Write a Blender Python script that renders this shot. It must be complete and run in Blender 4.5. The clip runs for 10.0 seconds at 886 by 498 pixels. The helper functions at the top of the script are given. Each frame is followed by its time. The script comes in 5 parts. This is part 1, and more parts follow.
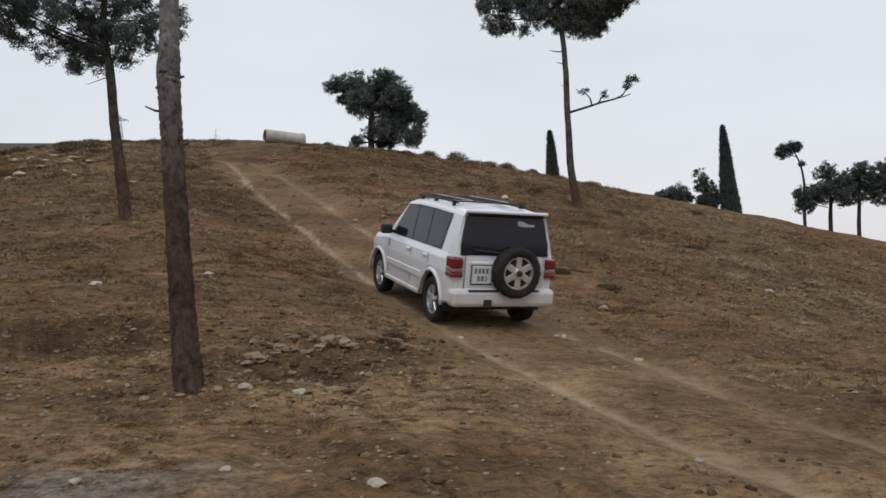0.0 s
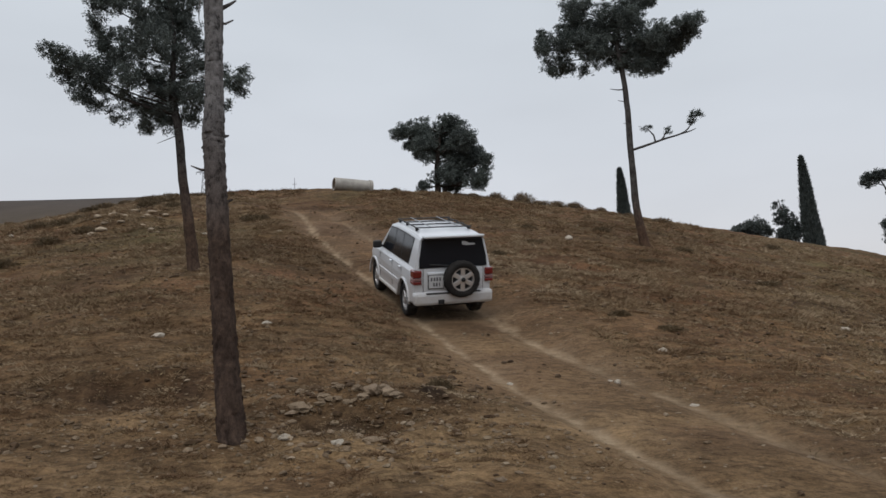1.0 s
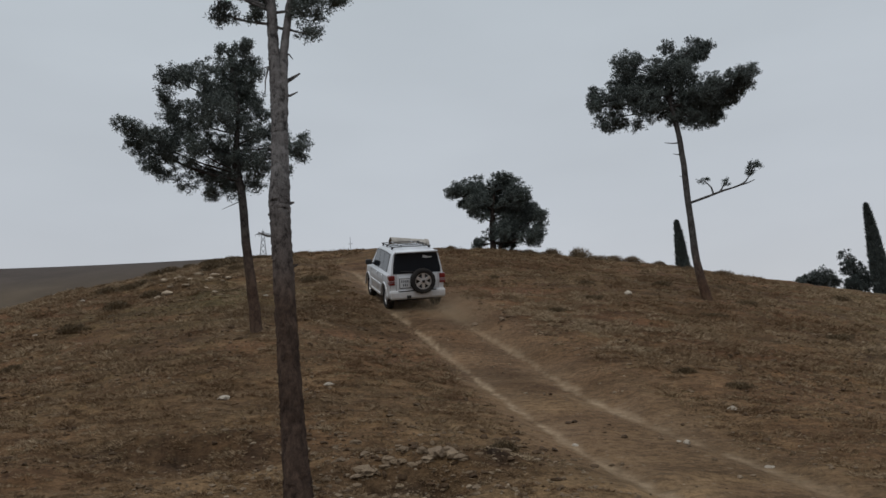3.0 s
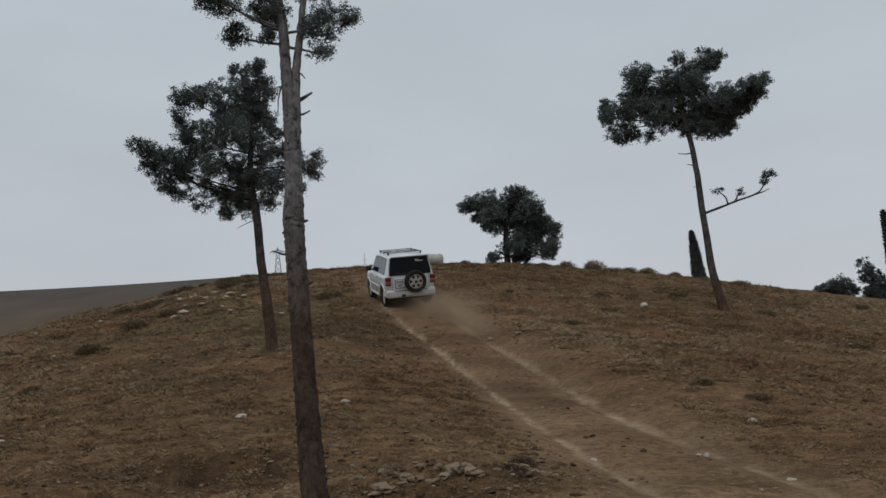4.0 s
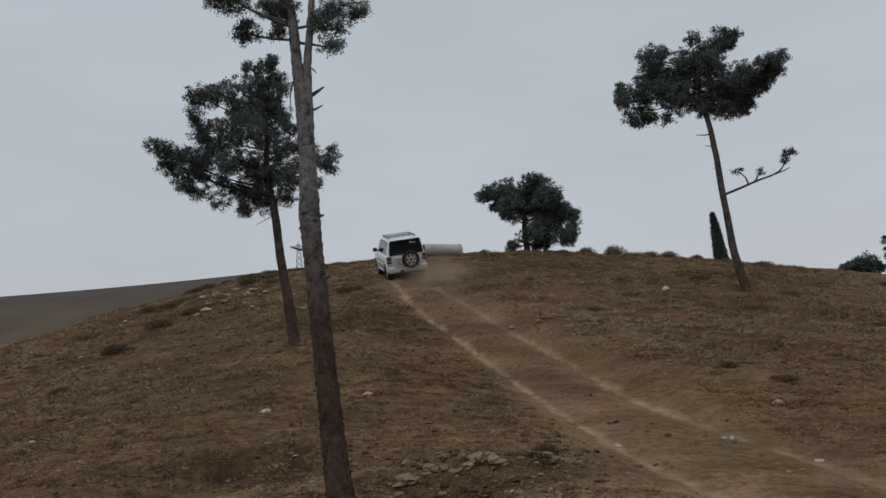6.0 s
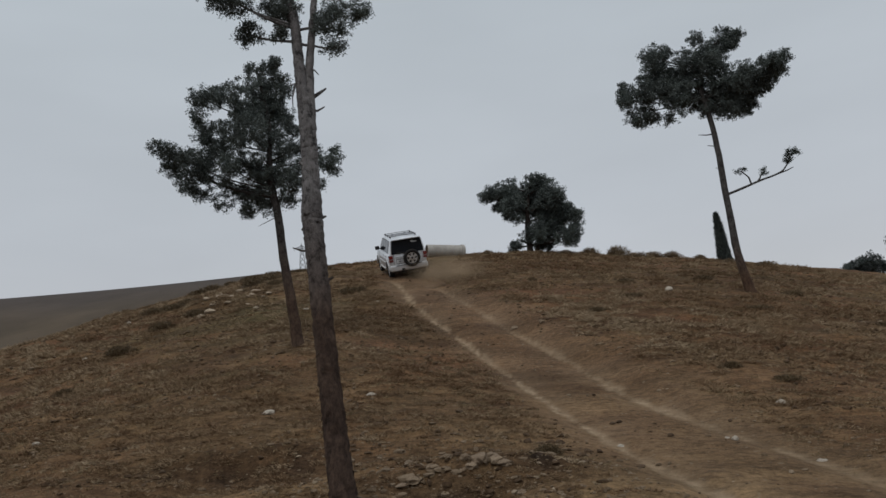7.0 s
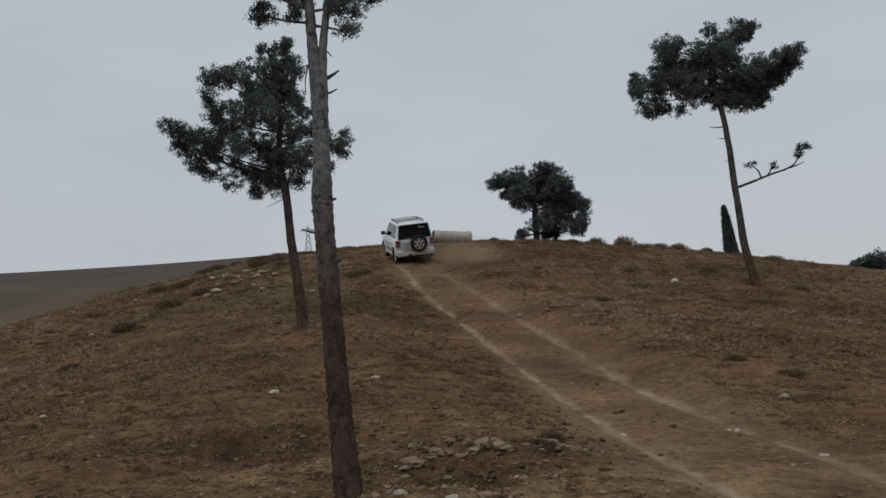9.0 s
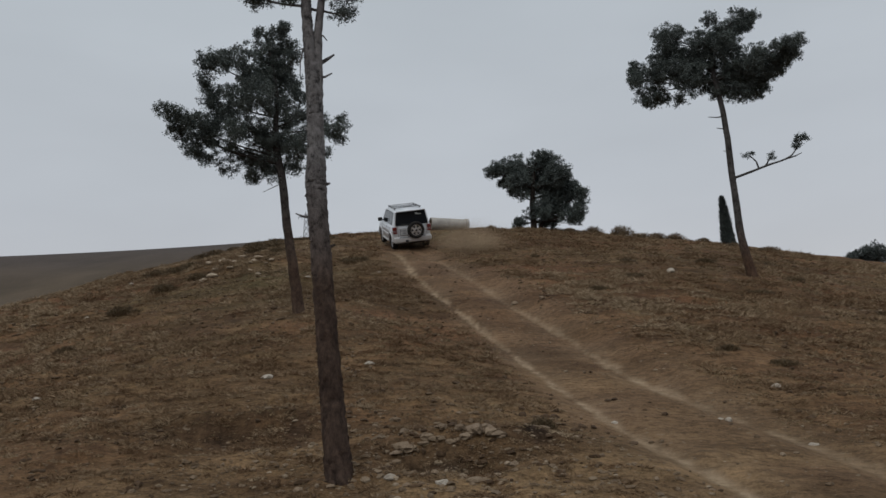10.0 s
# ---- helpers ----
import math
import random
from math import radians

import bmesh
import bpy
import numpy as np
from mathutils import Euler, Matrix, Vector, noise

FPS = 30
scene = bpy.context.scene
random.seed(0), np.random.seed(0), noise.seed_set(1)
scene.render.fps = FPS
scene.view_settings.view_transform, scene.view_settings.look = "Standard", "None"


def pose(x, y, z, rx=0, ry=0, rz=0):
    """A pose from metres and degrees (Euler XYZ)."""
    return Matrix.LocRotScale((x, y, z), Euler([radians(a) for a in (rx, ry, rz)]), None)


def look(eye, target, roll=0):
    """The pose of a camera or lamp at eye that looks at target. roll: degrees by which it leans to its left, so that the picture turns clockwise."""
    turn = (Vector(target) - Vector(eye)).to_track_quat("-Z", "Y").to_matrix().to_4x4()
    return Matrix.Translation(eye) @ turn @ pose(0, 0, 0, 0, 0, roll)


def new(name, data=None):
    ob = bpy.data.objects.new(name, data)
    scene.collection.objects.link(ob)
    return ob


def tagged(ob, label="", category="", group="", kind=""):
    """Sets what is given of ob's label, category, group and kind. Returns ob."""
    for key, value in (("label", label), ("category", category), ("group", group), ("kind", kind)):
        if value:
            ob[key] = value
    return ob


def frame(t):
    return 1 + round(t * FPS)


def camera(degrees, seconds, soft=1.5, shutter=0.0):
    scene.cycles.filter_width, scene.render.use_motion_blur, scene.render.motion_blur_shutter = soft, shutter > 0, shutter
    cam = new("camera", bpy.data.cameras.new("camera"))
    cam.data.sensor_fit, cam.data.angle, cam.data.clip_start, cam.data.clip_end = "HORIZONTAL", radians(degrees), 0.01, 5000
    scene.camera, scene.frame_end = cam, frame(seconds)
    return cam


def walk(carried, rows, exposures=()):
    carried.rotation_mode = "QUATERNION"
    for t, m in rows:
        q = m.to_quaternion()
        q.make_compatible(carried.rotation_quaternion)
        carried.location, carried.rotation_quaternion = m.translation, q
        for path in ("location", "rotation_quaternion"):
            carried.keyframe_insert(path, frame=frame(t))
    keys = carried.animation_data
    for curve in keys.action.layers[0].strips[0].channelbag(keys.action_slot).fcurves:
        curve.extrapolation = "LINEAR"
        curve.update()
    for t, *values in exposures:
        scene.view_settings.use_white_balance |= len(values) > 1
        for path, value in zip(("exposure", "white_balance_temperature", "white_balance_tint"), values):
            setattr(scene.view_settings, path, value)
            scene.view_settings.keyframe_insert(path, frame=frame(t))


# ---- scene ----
cam = camera(59.3, 10.0, soft=1.5, shutter=0.35)
PATH = [
    (0, (-0.761, 0.578, 1.383), (-0.647, 2.575, 1.424), -1.2),
    (0.2, (-0.694, 0.6, 1.399), (-0.574, 2.596, 1.450), -0.9),
    (0.3, (-0.675, 0.537, 1.398), (-0.595, 2.535, 1.455), -1.1),
    (0.5, (-0.608, 0.486, 1.417), (-0.569, 2.484, 1.511), -2.0),
    (0.7, (-0.544, 0.564, 1.424), (-0.571, 2.558, 1.585), -2.8),
    (0.8, (-0.426, 0.517, 1.425), (-0.498, 2.509, 1.589), -2.2),
    (1, (-0.354, 0.567, 1.441), (-0.432, 2.56, 1.593), -2.4),
    (1.2, (-0.351, 0.621, 1.469), (-0.433, 2.610, 1.663), -2.8),
    (1.3, (-0.354, 0.640, 1.470), (-0.449, 2.625, 1.690), -2.9),
    (1.5, (-0.352, 0.544, 1.478), (-0.467, 2.526, 1.723), -3.4),
    (1.7, (-0.379, 0.545, 1.478), (-0.503, 2.523, 1.750), -3.2),
    (2, (-0.411, 0.515, 1.454), (-0.568, 2.49, 1.73), -3.0),
    (2.2, (-0.444, 0.539, 1.449), (-0.612, 2.511, 1.741), -3.0),
    (2.5, (-0.421, 0.509, 1.466), (-0.609, 2.479, 1.755), -2.8),
    (4, (-0.419, 0.494, 1.491), (-0.661, 2.449, 1.833), -3.9),
    (4.5, (-0.402, 0.5, 1.483), (-0.657, 2.455, 1.817), -4.2),
    (5, (-0.385, 0.493, 1.489), (-0.677, 2.446, 1.812), -5.0),
    (5.5, (-0.389, 0.515, 1.495), (-0.681, 2.468, 1.816), -5.4),
    (7, (-0.37, 0.497, 1.491), (-0.673, 2.447, 1.815), -5.6),
    (7.5, (-0.383, 0.491, 1.497), (-0.686, 2.441, 1.822), -5.5),
    (8, (-0.374, 0.5, 1.477), (-0.683, 2.452, 1.783), -5.5),
    (8.5, (-0.381, 0.489, 1.49), (-0.691, 2.443, 1.779), -4.9),
    (9, (-0.402, 0.476, 1.481), (-0.723, 2.428, 1.771), -4.0),
    (9.5, (-0.386, 0.497, 1.479), (-0.715, 2.45, 1.756), -3.4),
    (10, (-0.354, 0.497, 1.459), (-0.673, 2.455, 1.718), -3.4),
]
walk(cam, [(t, look(eye, target, roll)) for t, eye, target, roll in PATH],
     exposures=[(0, 0.35, 6640, 12), (0.6, 0.28, 6650, 12), (1.0, 0.13, 6560, 11), (1.6, -0.05, 6550, 10), (2.5, -0.15, 6520, 10), (4.0, -0.2, 6480, 9), (10, -0.24, 6530, 10)])

# ---- light ----
SUN_EL, SUN_AZ = 50.0, 200.0
world = bpy.data.worlds.new("world")
scene.world = world
world.use_nodes = True
wn, wl = world.node_tree.nodes, world.node_tree.links
wn.clear()
w_out, w_bg = wn.new("ShaderNodeOutputWorld"), wn.new("ShaderNodeBackground")
w_sky = wn.new("ShaderNodeTexSky")
w_sky.sky_type, w_sky.sun_disc = "NISHITA", False
w_sky.sun_elevation, w_sky.sun_rotation = radians(SUN_EL), radians(SUN_AZ)
w_dim = wn.new("ShaderNodeMix")
w_dim.data_type, w_dim.blend_type = "RGBA", "MULTIPLY"
w_dim.inputs[0].default_value = 1.0
w_dim.inputs[7].default_value = (0.1, 0.1, 0.1, 1)
w_co, w_sep = wn.new("ShaderNodeTexCoord"), wn.new("ShaderNodeSeparateXYZ")
w_ramp = wn.new("ShaderNodeValToRGB")
w_map, w_noise = wn.new("ShaderNodeMapping"), wn.new("ShaderNodeTexNoise")
w_map.inputs["Scale"].default_value = (1.0, 1.0, 3.2)
w_noise.inputs["Scale"].default_value, w_noise.inputs["Detail"].default_value = 1.6, 4.0
w_band = wn.new("ShaderNodeMapRange")
w_band.inputs[1].default_value, w_band.inputs[2].default_value = 0.3, 0.7
w_band.inputs[3].default_value, w_band.inputs[4].default_value = 0.93, 1.07
w_mul = wn.new("ShaderNodeMix")
w_mul.data_type, w_mul.blend_type = "RGBA", "MULTIPLY"
w_mul.inputs[0].default_value = 1.0
w_mix = wn.new("ShaderNodeMix")
w_mix.data_type = "RGBA"
w_mix.inputs[0].default_value = 0.93
# an even overcast, thicker low down and brightest overhead
SKY = [(0.0, (0.59, 0.595, 0.63)), (0.2, (0.565, 0.60, 0.645)), (0.45, (0.565, 0.62, 0.67)), (1.0, (1.18, 1.22, 1.27))]
for i, (pos, col) in enumerate(SKY):
    el = w_ramp.color_ramp.elements[i] if i < 2 else w_ramp.color_ramp.elements.new(pos)
    el.position, el.color = pos, (*col, 1)
wl.new(w_co.outputs["Generated"], w_sep.inputs[0])
wl.new(w_sep.outputs["Z"], w_ramp.inputs[0])
wl.new(w_co.outputs["Generated"], w_map.inputs[0])
wl.new(w_map.outputs[0], w_noise.inputs["Vector"])
wl.new(w_noise.outputs[0], w_band.inputs[0])
wl.new(w_ramp.outputs[0], w_mul.inputs[6])
wl.new(w_band.outputs[0], w_mul.inputs[7])
wl.new(w_sky.outputs[0], w_dim.inputs[6])
wl.new(w_dim.outputs[2], w_mix.inputs[6])
wl.new(w_mul.outputs[2], w_mix.inputs[7])
wl.new(w_mix.outputs[2], w_bg.inputs[0])
wl.new(w_bg.outputs[0], w_out.inputs[0])
sun_data = bpy.data.lights.new("sun", "SUN")
sun_data.energy, sun_data.angle, sun_data.color = 0.8, radians(25), (1.0, 0.97, 0.93)
sun = new("sun", sun_data)
sun.matrix_basis = look((-10, -30, 50), (0, 10, 0))


# ---- materials ----
def material(name, rough=0.8, metal=0.0, spec=0.3):
    m = bpy.data.materials.new(name)
    m.use_nodes = True
    b = m.node_tree.nodes["Principled BSDF"]
    b.inputs["Roughness"].default_value, b.inputs["Metallic"].default_value = rough, metal
    b.inputs["Specular IOR Level"].default_value = spec
    return m, m.node_tree.nodes, m.node_tree.links, b


def noise_node(n, l, scale, detail=4.0, rough=0.6, coords="Object", stretch=None):
    co, tx = n.new("ShaderNodeTexCoord"), n.new("ShaderNodeTexNoise")
    tx.inputs["Scale"].default_value, tx.inputs["Detail"].default_value, tx.inputs["Roughness"].default_value = scale, detail, rough
    src = co.outputs[coords]
    if stretch:
        mp = n.new("ShaderNodeMapping")
        mp.inputs["Scale"].default_value = stretch
        l.new(src, mp.inputs[0])
        src = mp.outputs[0]
    l.new(src, tx.inputs["Vector"])
    return tx.outputs[0]


def ramp_node(n, l, fac, stops):
    r = n.new("ShaderNodeValToRGB")
    for i, (pos, col) in enumerate(stops):
        e = r.color_ramp.elements[i] if i < 2 else r.color_ramp.elements.new(pos)
        e.position, e.color = pos, (*col, 1)
    l.new(fac, r.inputs[0])
    return r.outputs[0]


def mix_node(n, l, fac, a, b, mode="MIX"):
    m = n.new("ShaderNodeMix")
    m.data_type, m.blend_type = "RGBA", mode
    for sock, v in ((0, fac), (6, a), (7, b)):
        if isinstance(v, (int, float)):
            m.inputs[sock].default_value = v
        elif isinstance(v, tuple):
            m.inputs[sock].default_value = (*v, 1)
        else:
            l.new(v, m.inputs[sock])
    return m.outputs[2]


def bump_node(n, l, b, height, strength, dist):
    bp = n.new("ShaderNodeBump")
    bp.inputs["Strength"].default_value, bp.inputs["Distance"].default_value = strength, dist
    l.new(height, bp.inputs["Height"])
    l.new(bp.outputs[0], b.inputs["Normal"])


def plain(name, col, rough=0.6, metal=0.0, var=0.12, scale=6.0, bump=0.0, spec=0.4, coat=0.0):
    """A surface of one colour with grain and a second, broader unevenness."""
    m, n, l, b = material(name, rough, metal, spec)
    lo, hi = tuple(c * (1 - var) for c in col), tuple(min(1, c * (1 + var)) for c in col)
    broad = ramp_node(n, l, noise_node(n, l, scale, 5.0), [(0.3, lo), (0.7, hi)])
    fine = ramp_node(n, l, noise_node(n, l, scale * 14, 3.0), [(0.3, (1 - var * 0.6,) * 3), (0.7, (1.0,) * 3)])
    l.new(mix_node(n, l, 1.0, broad, fine, "MULTIPLY"), b.inputs["Base Color"])
    b.inputs["Coat Weight"].default_value = coat
    if bump:
        bump_node(n, l, b, noise_node(n, l, scale * 6, 6.0), 0.6, bump)
    return m


def ground_material():
    m, n, l, b = material("hill_soil", 0.95, 0.0, 0.1)

    def attribute(name):
        a = n.new("ShaderNodeAttribute")
        a.attribute_name = name
        return a.outputs["Fac"]
    soil = ramp_node(n, l, noise_node(n, l, 0.35, 8.0, 0.65), [(0.3, (0.086, 0.047, 0.024)), (0.5, (0.137, 0.077, 0.040)), (0.72, (0.188, 0.112, 0.062))])
    straw = ramp_node(n, l, noise_node(n, l, 1.3, 8.0, 0.7), [(0.3, (0.066, 0.044, 0.024)), (0.52, (0.135, 0.091, 0.049)), (0.75, (0.222, 0.158, 0.090))])
    patch = ramp_node(n, l, noise_node(n, l, 0.16, 6.0, 0.6), [(0.40, (0, 0, 0)), (0.60, (1, 1, 1))])
    col = mix_node(n, l, patch, soil, straw)
    green = ramp_node(n, l, noise_node(n, l, 0.11, 5.0, 0.6), [(0.52, (0, 0, 0)), (0.68, (0.55, 0.55, 0.55))])
    col = mix_node(n, l, green, col, (0.105, 0.098, 0.045))
    red = ramp_node(n, l, noise_node(n, l, 0.23, 5.0, 0.6, stretch=(1, 1.7, 1)), [(0.50, (0, 0, 0)), (0.66, (0.6, 0.6, 0.6))])
    col = mix_node(n, l, red, col, (0.15, 0.078, 0.045))
    turf = ramp_node(n, l, noise_node(n, l, 2.1, 8.0, 0.75), [(0.3, (0.160, 0.110, 0.058)), (0.55, (0.262, 0.184, 0.103)), (0.75, (0.345, 0.252, 0.148))])
    worn = ramp_node(n, l, noise_node(n, l, 0.9, 7.0, 0.7), [(0.3, (0.118, 0.074, 0.043)), (0.7, (0.20, 0.132, 0.080))])
    col = mix_node(n, l, attribute("worn"), col, worn)
    col = mix_node(n, l, attribute("turf"), col, turf)
    grit = ramp_node(n, l, noise_node(n, l, 14.0, 5.0, 0.7), [(0.35, (0.11, 0.108, 0.105)), (0.65, (0.27, 0.265, 0.26))])
    col = mix_node(n, l, attribute("grit"), col, grit)
    # darker brown in the masked patches
    col = mix_node(n, l, attribute("dark_soil"), col, (0.052, 0.036, 0.025))
    wide = ramp_node(n, l, noise_node(n, l, 0.55, 5.0, 0.6, stretch=(0.7, 1.6, 1)), [(0.34, (0.64, 0.59, 0.57)), (0.5, (1.03, 0.985, 0.97)), (0.66, (1.32, 1.26, 1.22))])
    col = mix_node(n, l, 1.0, col, wide, "MULTIPLY")
    dark = ramp_node(n, l, noise_node(n, l, 2.6, 9.0, 0.78, stretch=(0.75, 1.3, 1)), [(0.32, (0.42, 0.39, 0.37)), (0.5, (0.95, 0.94, 0.93)), (0.68, (1.35, 1.33, 1.28))])
    dark = mix_node(n, l, attribute("worn"), dark, (0.96, 0.95, 0.94))
    col = mix_node(n, l, 1.0, col, dark, "MULTIPLY")
    mottle = ramp_node(n, l, noise_node(n, l, 9.0, 6.0, 0.8, stretch=(0.8, 1.2, 1)), [(0.34, (0.36, 0.34, 0.32)), (0.52, (1.0, 1.0, 1.0)), (0.72, (1.3, 1.28, 1.24))])
    col = mix_node(n, l, 1.0, col, mottle, "MULTIPLY")
    speck = ramp_node(n, l, noise_node(n, l, 30.0, 4.0, 0.8), [(0.3, (0.62, 0.6, 0.58)), (0.6, (1.05, 1.05, 1.05))])
    col = mix_node(n, l, 1.0, col, speck, "MULTIPLY")
    stony = ramp_node(n, l, noise_node(n, l, 11.0, 2.0, 0.5), [(0.68, (0, 0, 0)), (0.72, (0.5, 0.5, 0.5))])
    col = mix_node(n, l, stony, col, (0.27, 0.22, 0.16))
    dust = ramp_node(n, l, noise_node(n, l, 3.0, 6.0, 0.7), [(0.3, (0.30, 0.218, 0.135)), (0.7, (0.46, 0.35, 0.232))])
    broken = ramp_node(n, l, noise_node(n, l, 5.0, 7.0, 0.75), [(0.36, (0.45, 0.45, 0.45)), (0.54, (1, 1, 1))])
    col = mix_node(n, l, mix_node(n, l, 1.0, attribute("rut"), broken, "MULTIPLY"), col, dust)
    scrub = ramp_node(n, l, noise_node(n, l, 0.07, 9.0, 0.75, stretch=(0.8, 0.35, 2.0)), [(0.35, (0.045, 0.039, 0.039)), (0.65, (0.080, 0.067, 0.062))])
    valley = ramp_node(n, l, noise_node(n, l, 0.05, 8.0, 0.7, stretch=(1.0, 0.3, 1.0)), [(0.35, (0.055, 0.043, 0.031)), (0.65, (0.098, 0.075, 0.052))])
    scrub = mix_node(n, l, attribute("valley"), scrub, valley)
    col = mix_node(n, l, attribute("far"), col, scrub)
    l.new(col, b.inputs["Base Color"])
    hgt = mix_node(n, l, 0.4, noise_node(n, l, 9.0, 9.0, 0.75), noise_node(n, l, 40.0, 4.0, 0.7))
    bump_node(n, l, b, hgt, 1.0, 0.078)
    return m


def bark_material(name, light, dark, upper=None, turn=(2.0, 3.4)):
    m, n, l, b = material(name, 0.95, 0.0, 0.1)
    plates = noise_node(n, l, 11.0, 7.0, 0.75, stretch=(1.3, 1.3, 0.75))
    col = ramp_node(n, l, plates, [(0.32, dark), (0.52, tuple((a + c) / 2 for a, c in zip(light, dark))), (0.7, light)])
    if upper:
        # thick dark bark below, smoother grey bark above
        co, sep, rng = n.new("ShaderNodeTexCoord"), n.new("ShaderNodeSeparateXYZ"), n.new("ShaderNodeMapRange")
        rng.inputs[1].default_value, rng.inputs[2].default_value = turn
        l.new(co.outputs["Object"], sep.inputs[0])
        l.new(sep.outputs["Z"], rng.inputs[0])
        grey = ramp_node(n, l, plates, [(0.36, tuple(c * 0.22 for c in upper)), (0.46, tuple(c * 0.8 for c in upper)), (0.55, upper), (0.7, tuple(c * 1.35 for c in upper))])
        col = mix_node(n, l, rng.outputs[0], col, grey)
    tone = ramp_node(n, l, noise_node(n, l, 1.6, 4.0), [(0.3, (0.65, 0.62, 0.62)), (0.7, (1.15, 1.15, 1.15))])
    l.new(mix_node(n, l, 1.0, col, tone, "MULTIPLY"), b.inputs["Base Color"])
    bump_node(n, l, b, plates, 1.0, 0.05)
    return m


def leaf_material(name, lo, hi, rough=0.7):
    m, n, l, b = material(name, rough, 0.0, 0.2)
    g = n.new("ShaderNodeNewGeometry")
    isl = ramp_node(n, l, g.outputs["Random Per Island"], [(0.0, lo), (1.0, hi)])
    tone = ramp_node(n, l, noise_node(n, l, 1.3, 3.0), [(0.3, (0.7, 0.7, 0.7)), (0.7, (1.15, 1.15, 1.1))])
    l.new(mix_node(n, l, 1.0, isl, tone, "MULTIPLY"), b.inputs["Base Color"])
    return m


def stone_material(name, lo, hi):
    m, n, l, b = material(name, 0.9, 0.0, 0.2)
    o = n.new("ShaderNodeObjectInfo")
    g = n.new("ShaderNodeNewGeometry")
    base = ramp_node(n, l, noise_node(n, l, 7.0, 8.0, 0.7), [(0.3, lo), (0.7, hi)])
    tint = ramp_node(n, l, o.outputs["Random"], [(0.0, (0.75, 0.72, 0.68)), (1.0, (1.1, 1.1, 1.1))])
    tint2 = ramp_node(n, l, g.outputs["Random Per Island"], [(0.0, (0.6, 0.56, 0.5)), (1.0, (1.1, 1.1, 1.1))])
    col = mix_node(n, l, 1.0, mix_node(n, l, 1.0, base, tint, "MULTIPLY"), tint2, "MULTIPLY")
    l.new(col, b.inputs["Base Color"])
    bump_node(n, l, b, noise_node(n, l, 22.0, 8.0, 0.7), 0.8, 0.02)
    return m


M_SOIL = ground_material()
M_BARK_GREY = bark_material("grey_pine_bark", (0.128, 0.087, 0.066), (0.027, 0.020, 0.017), (0.178, 0.17, 0.168))
M_BARK = bark_material("brown_pine_bark", (0.148, 0.098, 0.072), (0.038, 0.027, 0.021), (0.07, 0.064, 0.06), (1.0, 2.6))
M_BARK_FAR = bark_material("dusky_pine_bark", (0.082, 0.066, 0.056), (0.026, 0.021, 0.019))
M_BARK_DARK = bark_material("dark_grey_bark", (0.15, 0.092, 0.062), (0.040, 0.026, 0.019), (0.085, 0.08, 0.077), (0.5, 1.9))
M_NEEDLE = leaf_material("pine_needles", (0.068, 0.083, 0.081), (0.126, 0.146, 0.138))
M_FARLEAF = leaf_material("dark_conifer_leaf", (0.034, 0.043, 0.044), (0.09, 0.105, 0.10))
M_STRAW = leaf_material("dry_grass", (0.105, 0.078, 0.040), (0.29, 0.21, 0.125))
def tussock_material():
    """Dry grass from bleached straw to dull brown, cushion by cushion."""
    m, n, l, b = material("dry_tussock", 0.85, 0.0, 0.15)
    a, g = n.new("ShaderNodeAttribute"), n.new("ShaderNodeNewGeometry")
    a.attribute_name = "tone"
    col = ramp_node(n, l, a.outputs["Fac"], [(0.0, (0.15, 0.092, 0.053)), (0.45, (0.205, 0.140, 0.085)), (0.75, (0.25, 0.182, 0.117)), (1.0, (0.33, 0.255, 0.172))])
    blade = ramp_node(n, l, g.outputs["Random Per Island"], [(0.0, (0.78, 0.76, 0.73)), (1.0, (1.15, 1.15, 1.12))])
    l.new(mix_node(n, l, 1.0, col, blade, "MULTIPLY"), b.inputs["Base Color"])
    return m


M_TUSSOCK = tussock_material()
M_HEATH = leaf_material("dry_heath", (0.10, 0.07, 0.045), (0.24, 0.175, 0.11))
M_SCRUB = leaf_material("dry_scrub", (0.06, 0.044, 0.026), (0.18, 0.128, 0.075))
M_LIME = stone_material("pale_limestone", (0.29, 0.25, 0.20), (0.53, 0.48, 0.41))
M_STONE = stone_material("brown_stone", (0.14, 0.103, 0.07), (0.30, 0.23, 0.163))
M_TAN = stone_material("tan_stone", (0.155, 0.113, 0.075), (0.32, 0.247, 0.172))
M_PALE_TAN = stone_material("pale_tan_stone", (0.22, 0.175, 0.125), (0.45, 0.37, 0.28))
M_CLOD = stone_material("dark_clod", (0.07, 0.046, 0.029), (0.145, 0.097, 0.06))
M_CONCRETE = plain("weathered_concrete", (0.36, 0.34, 0.31), 0.9, 0, 0.25, 2.5, 0.01, 0.2)
M_PAINT = plain("white_car_paint", (0.58, 0.605, 0.64), 0.3, 0, 0.03, 1.2, 0, 0.5, 0.6)
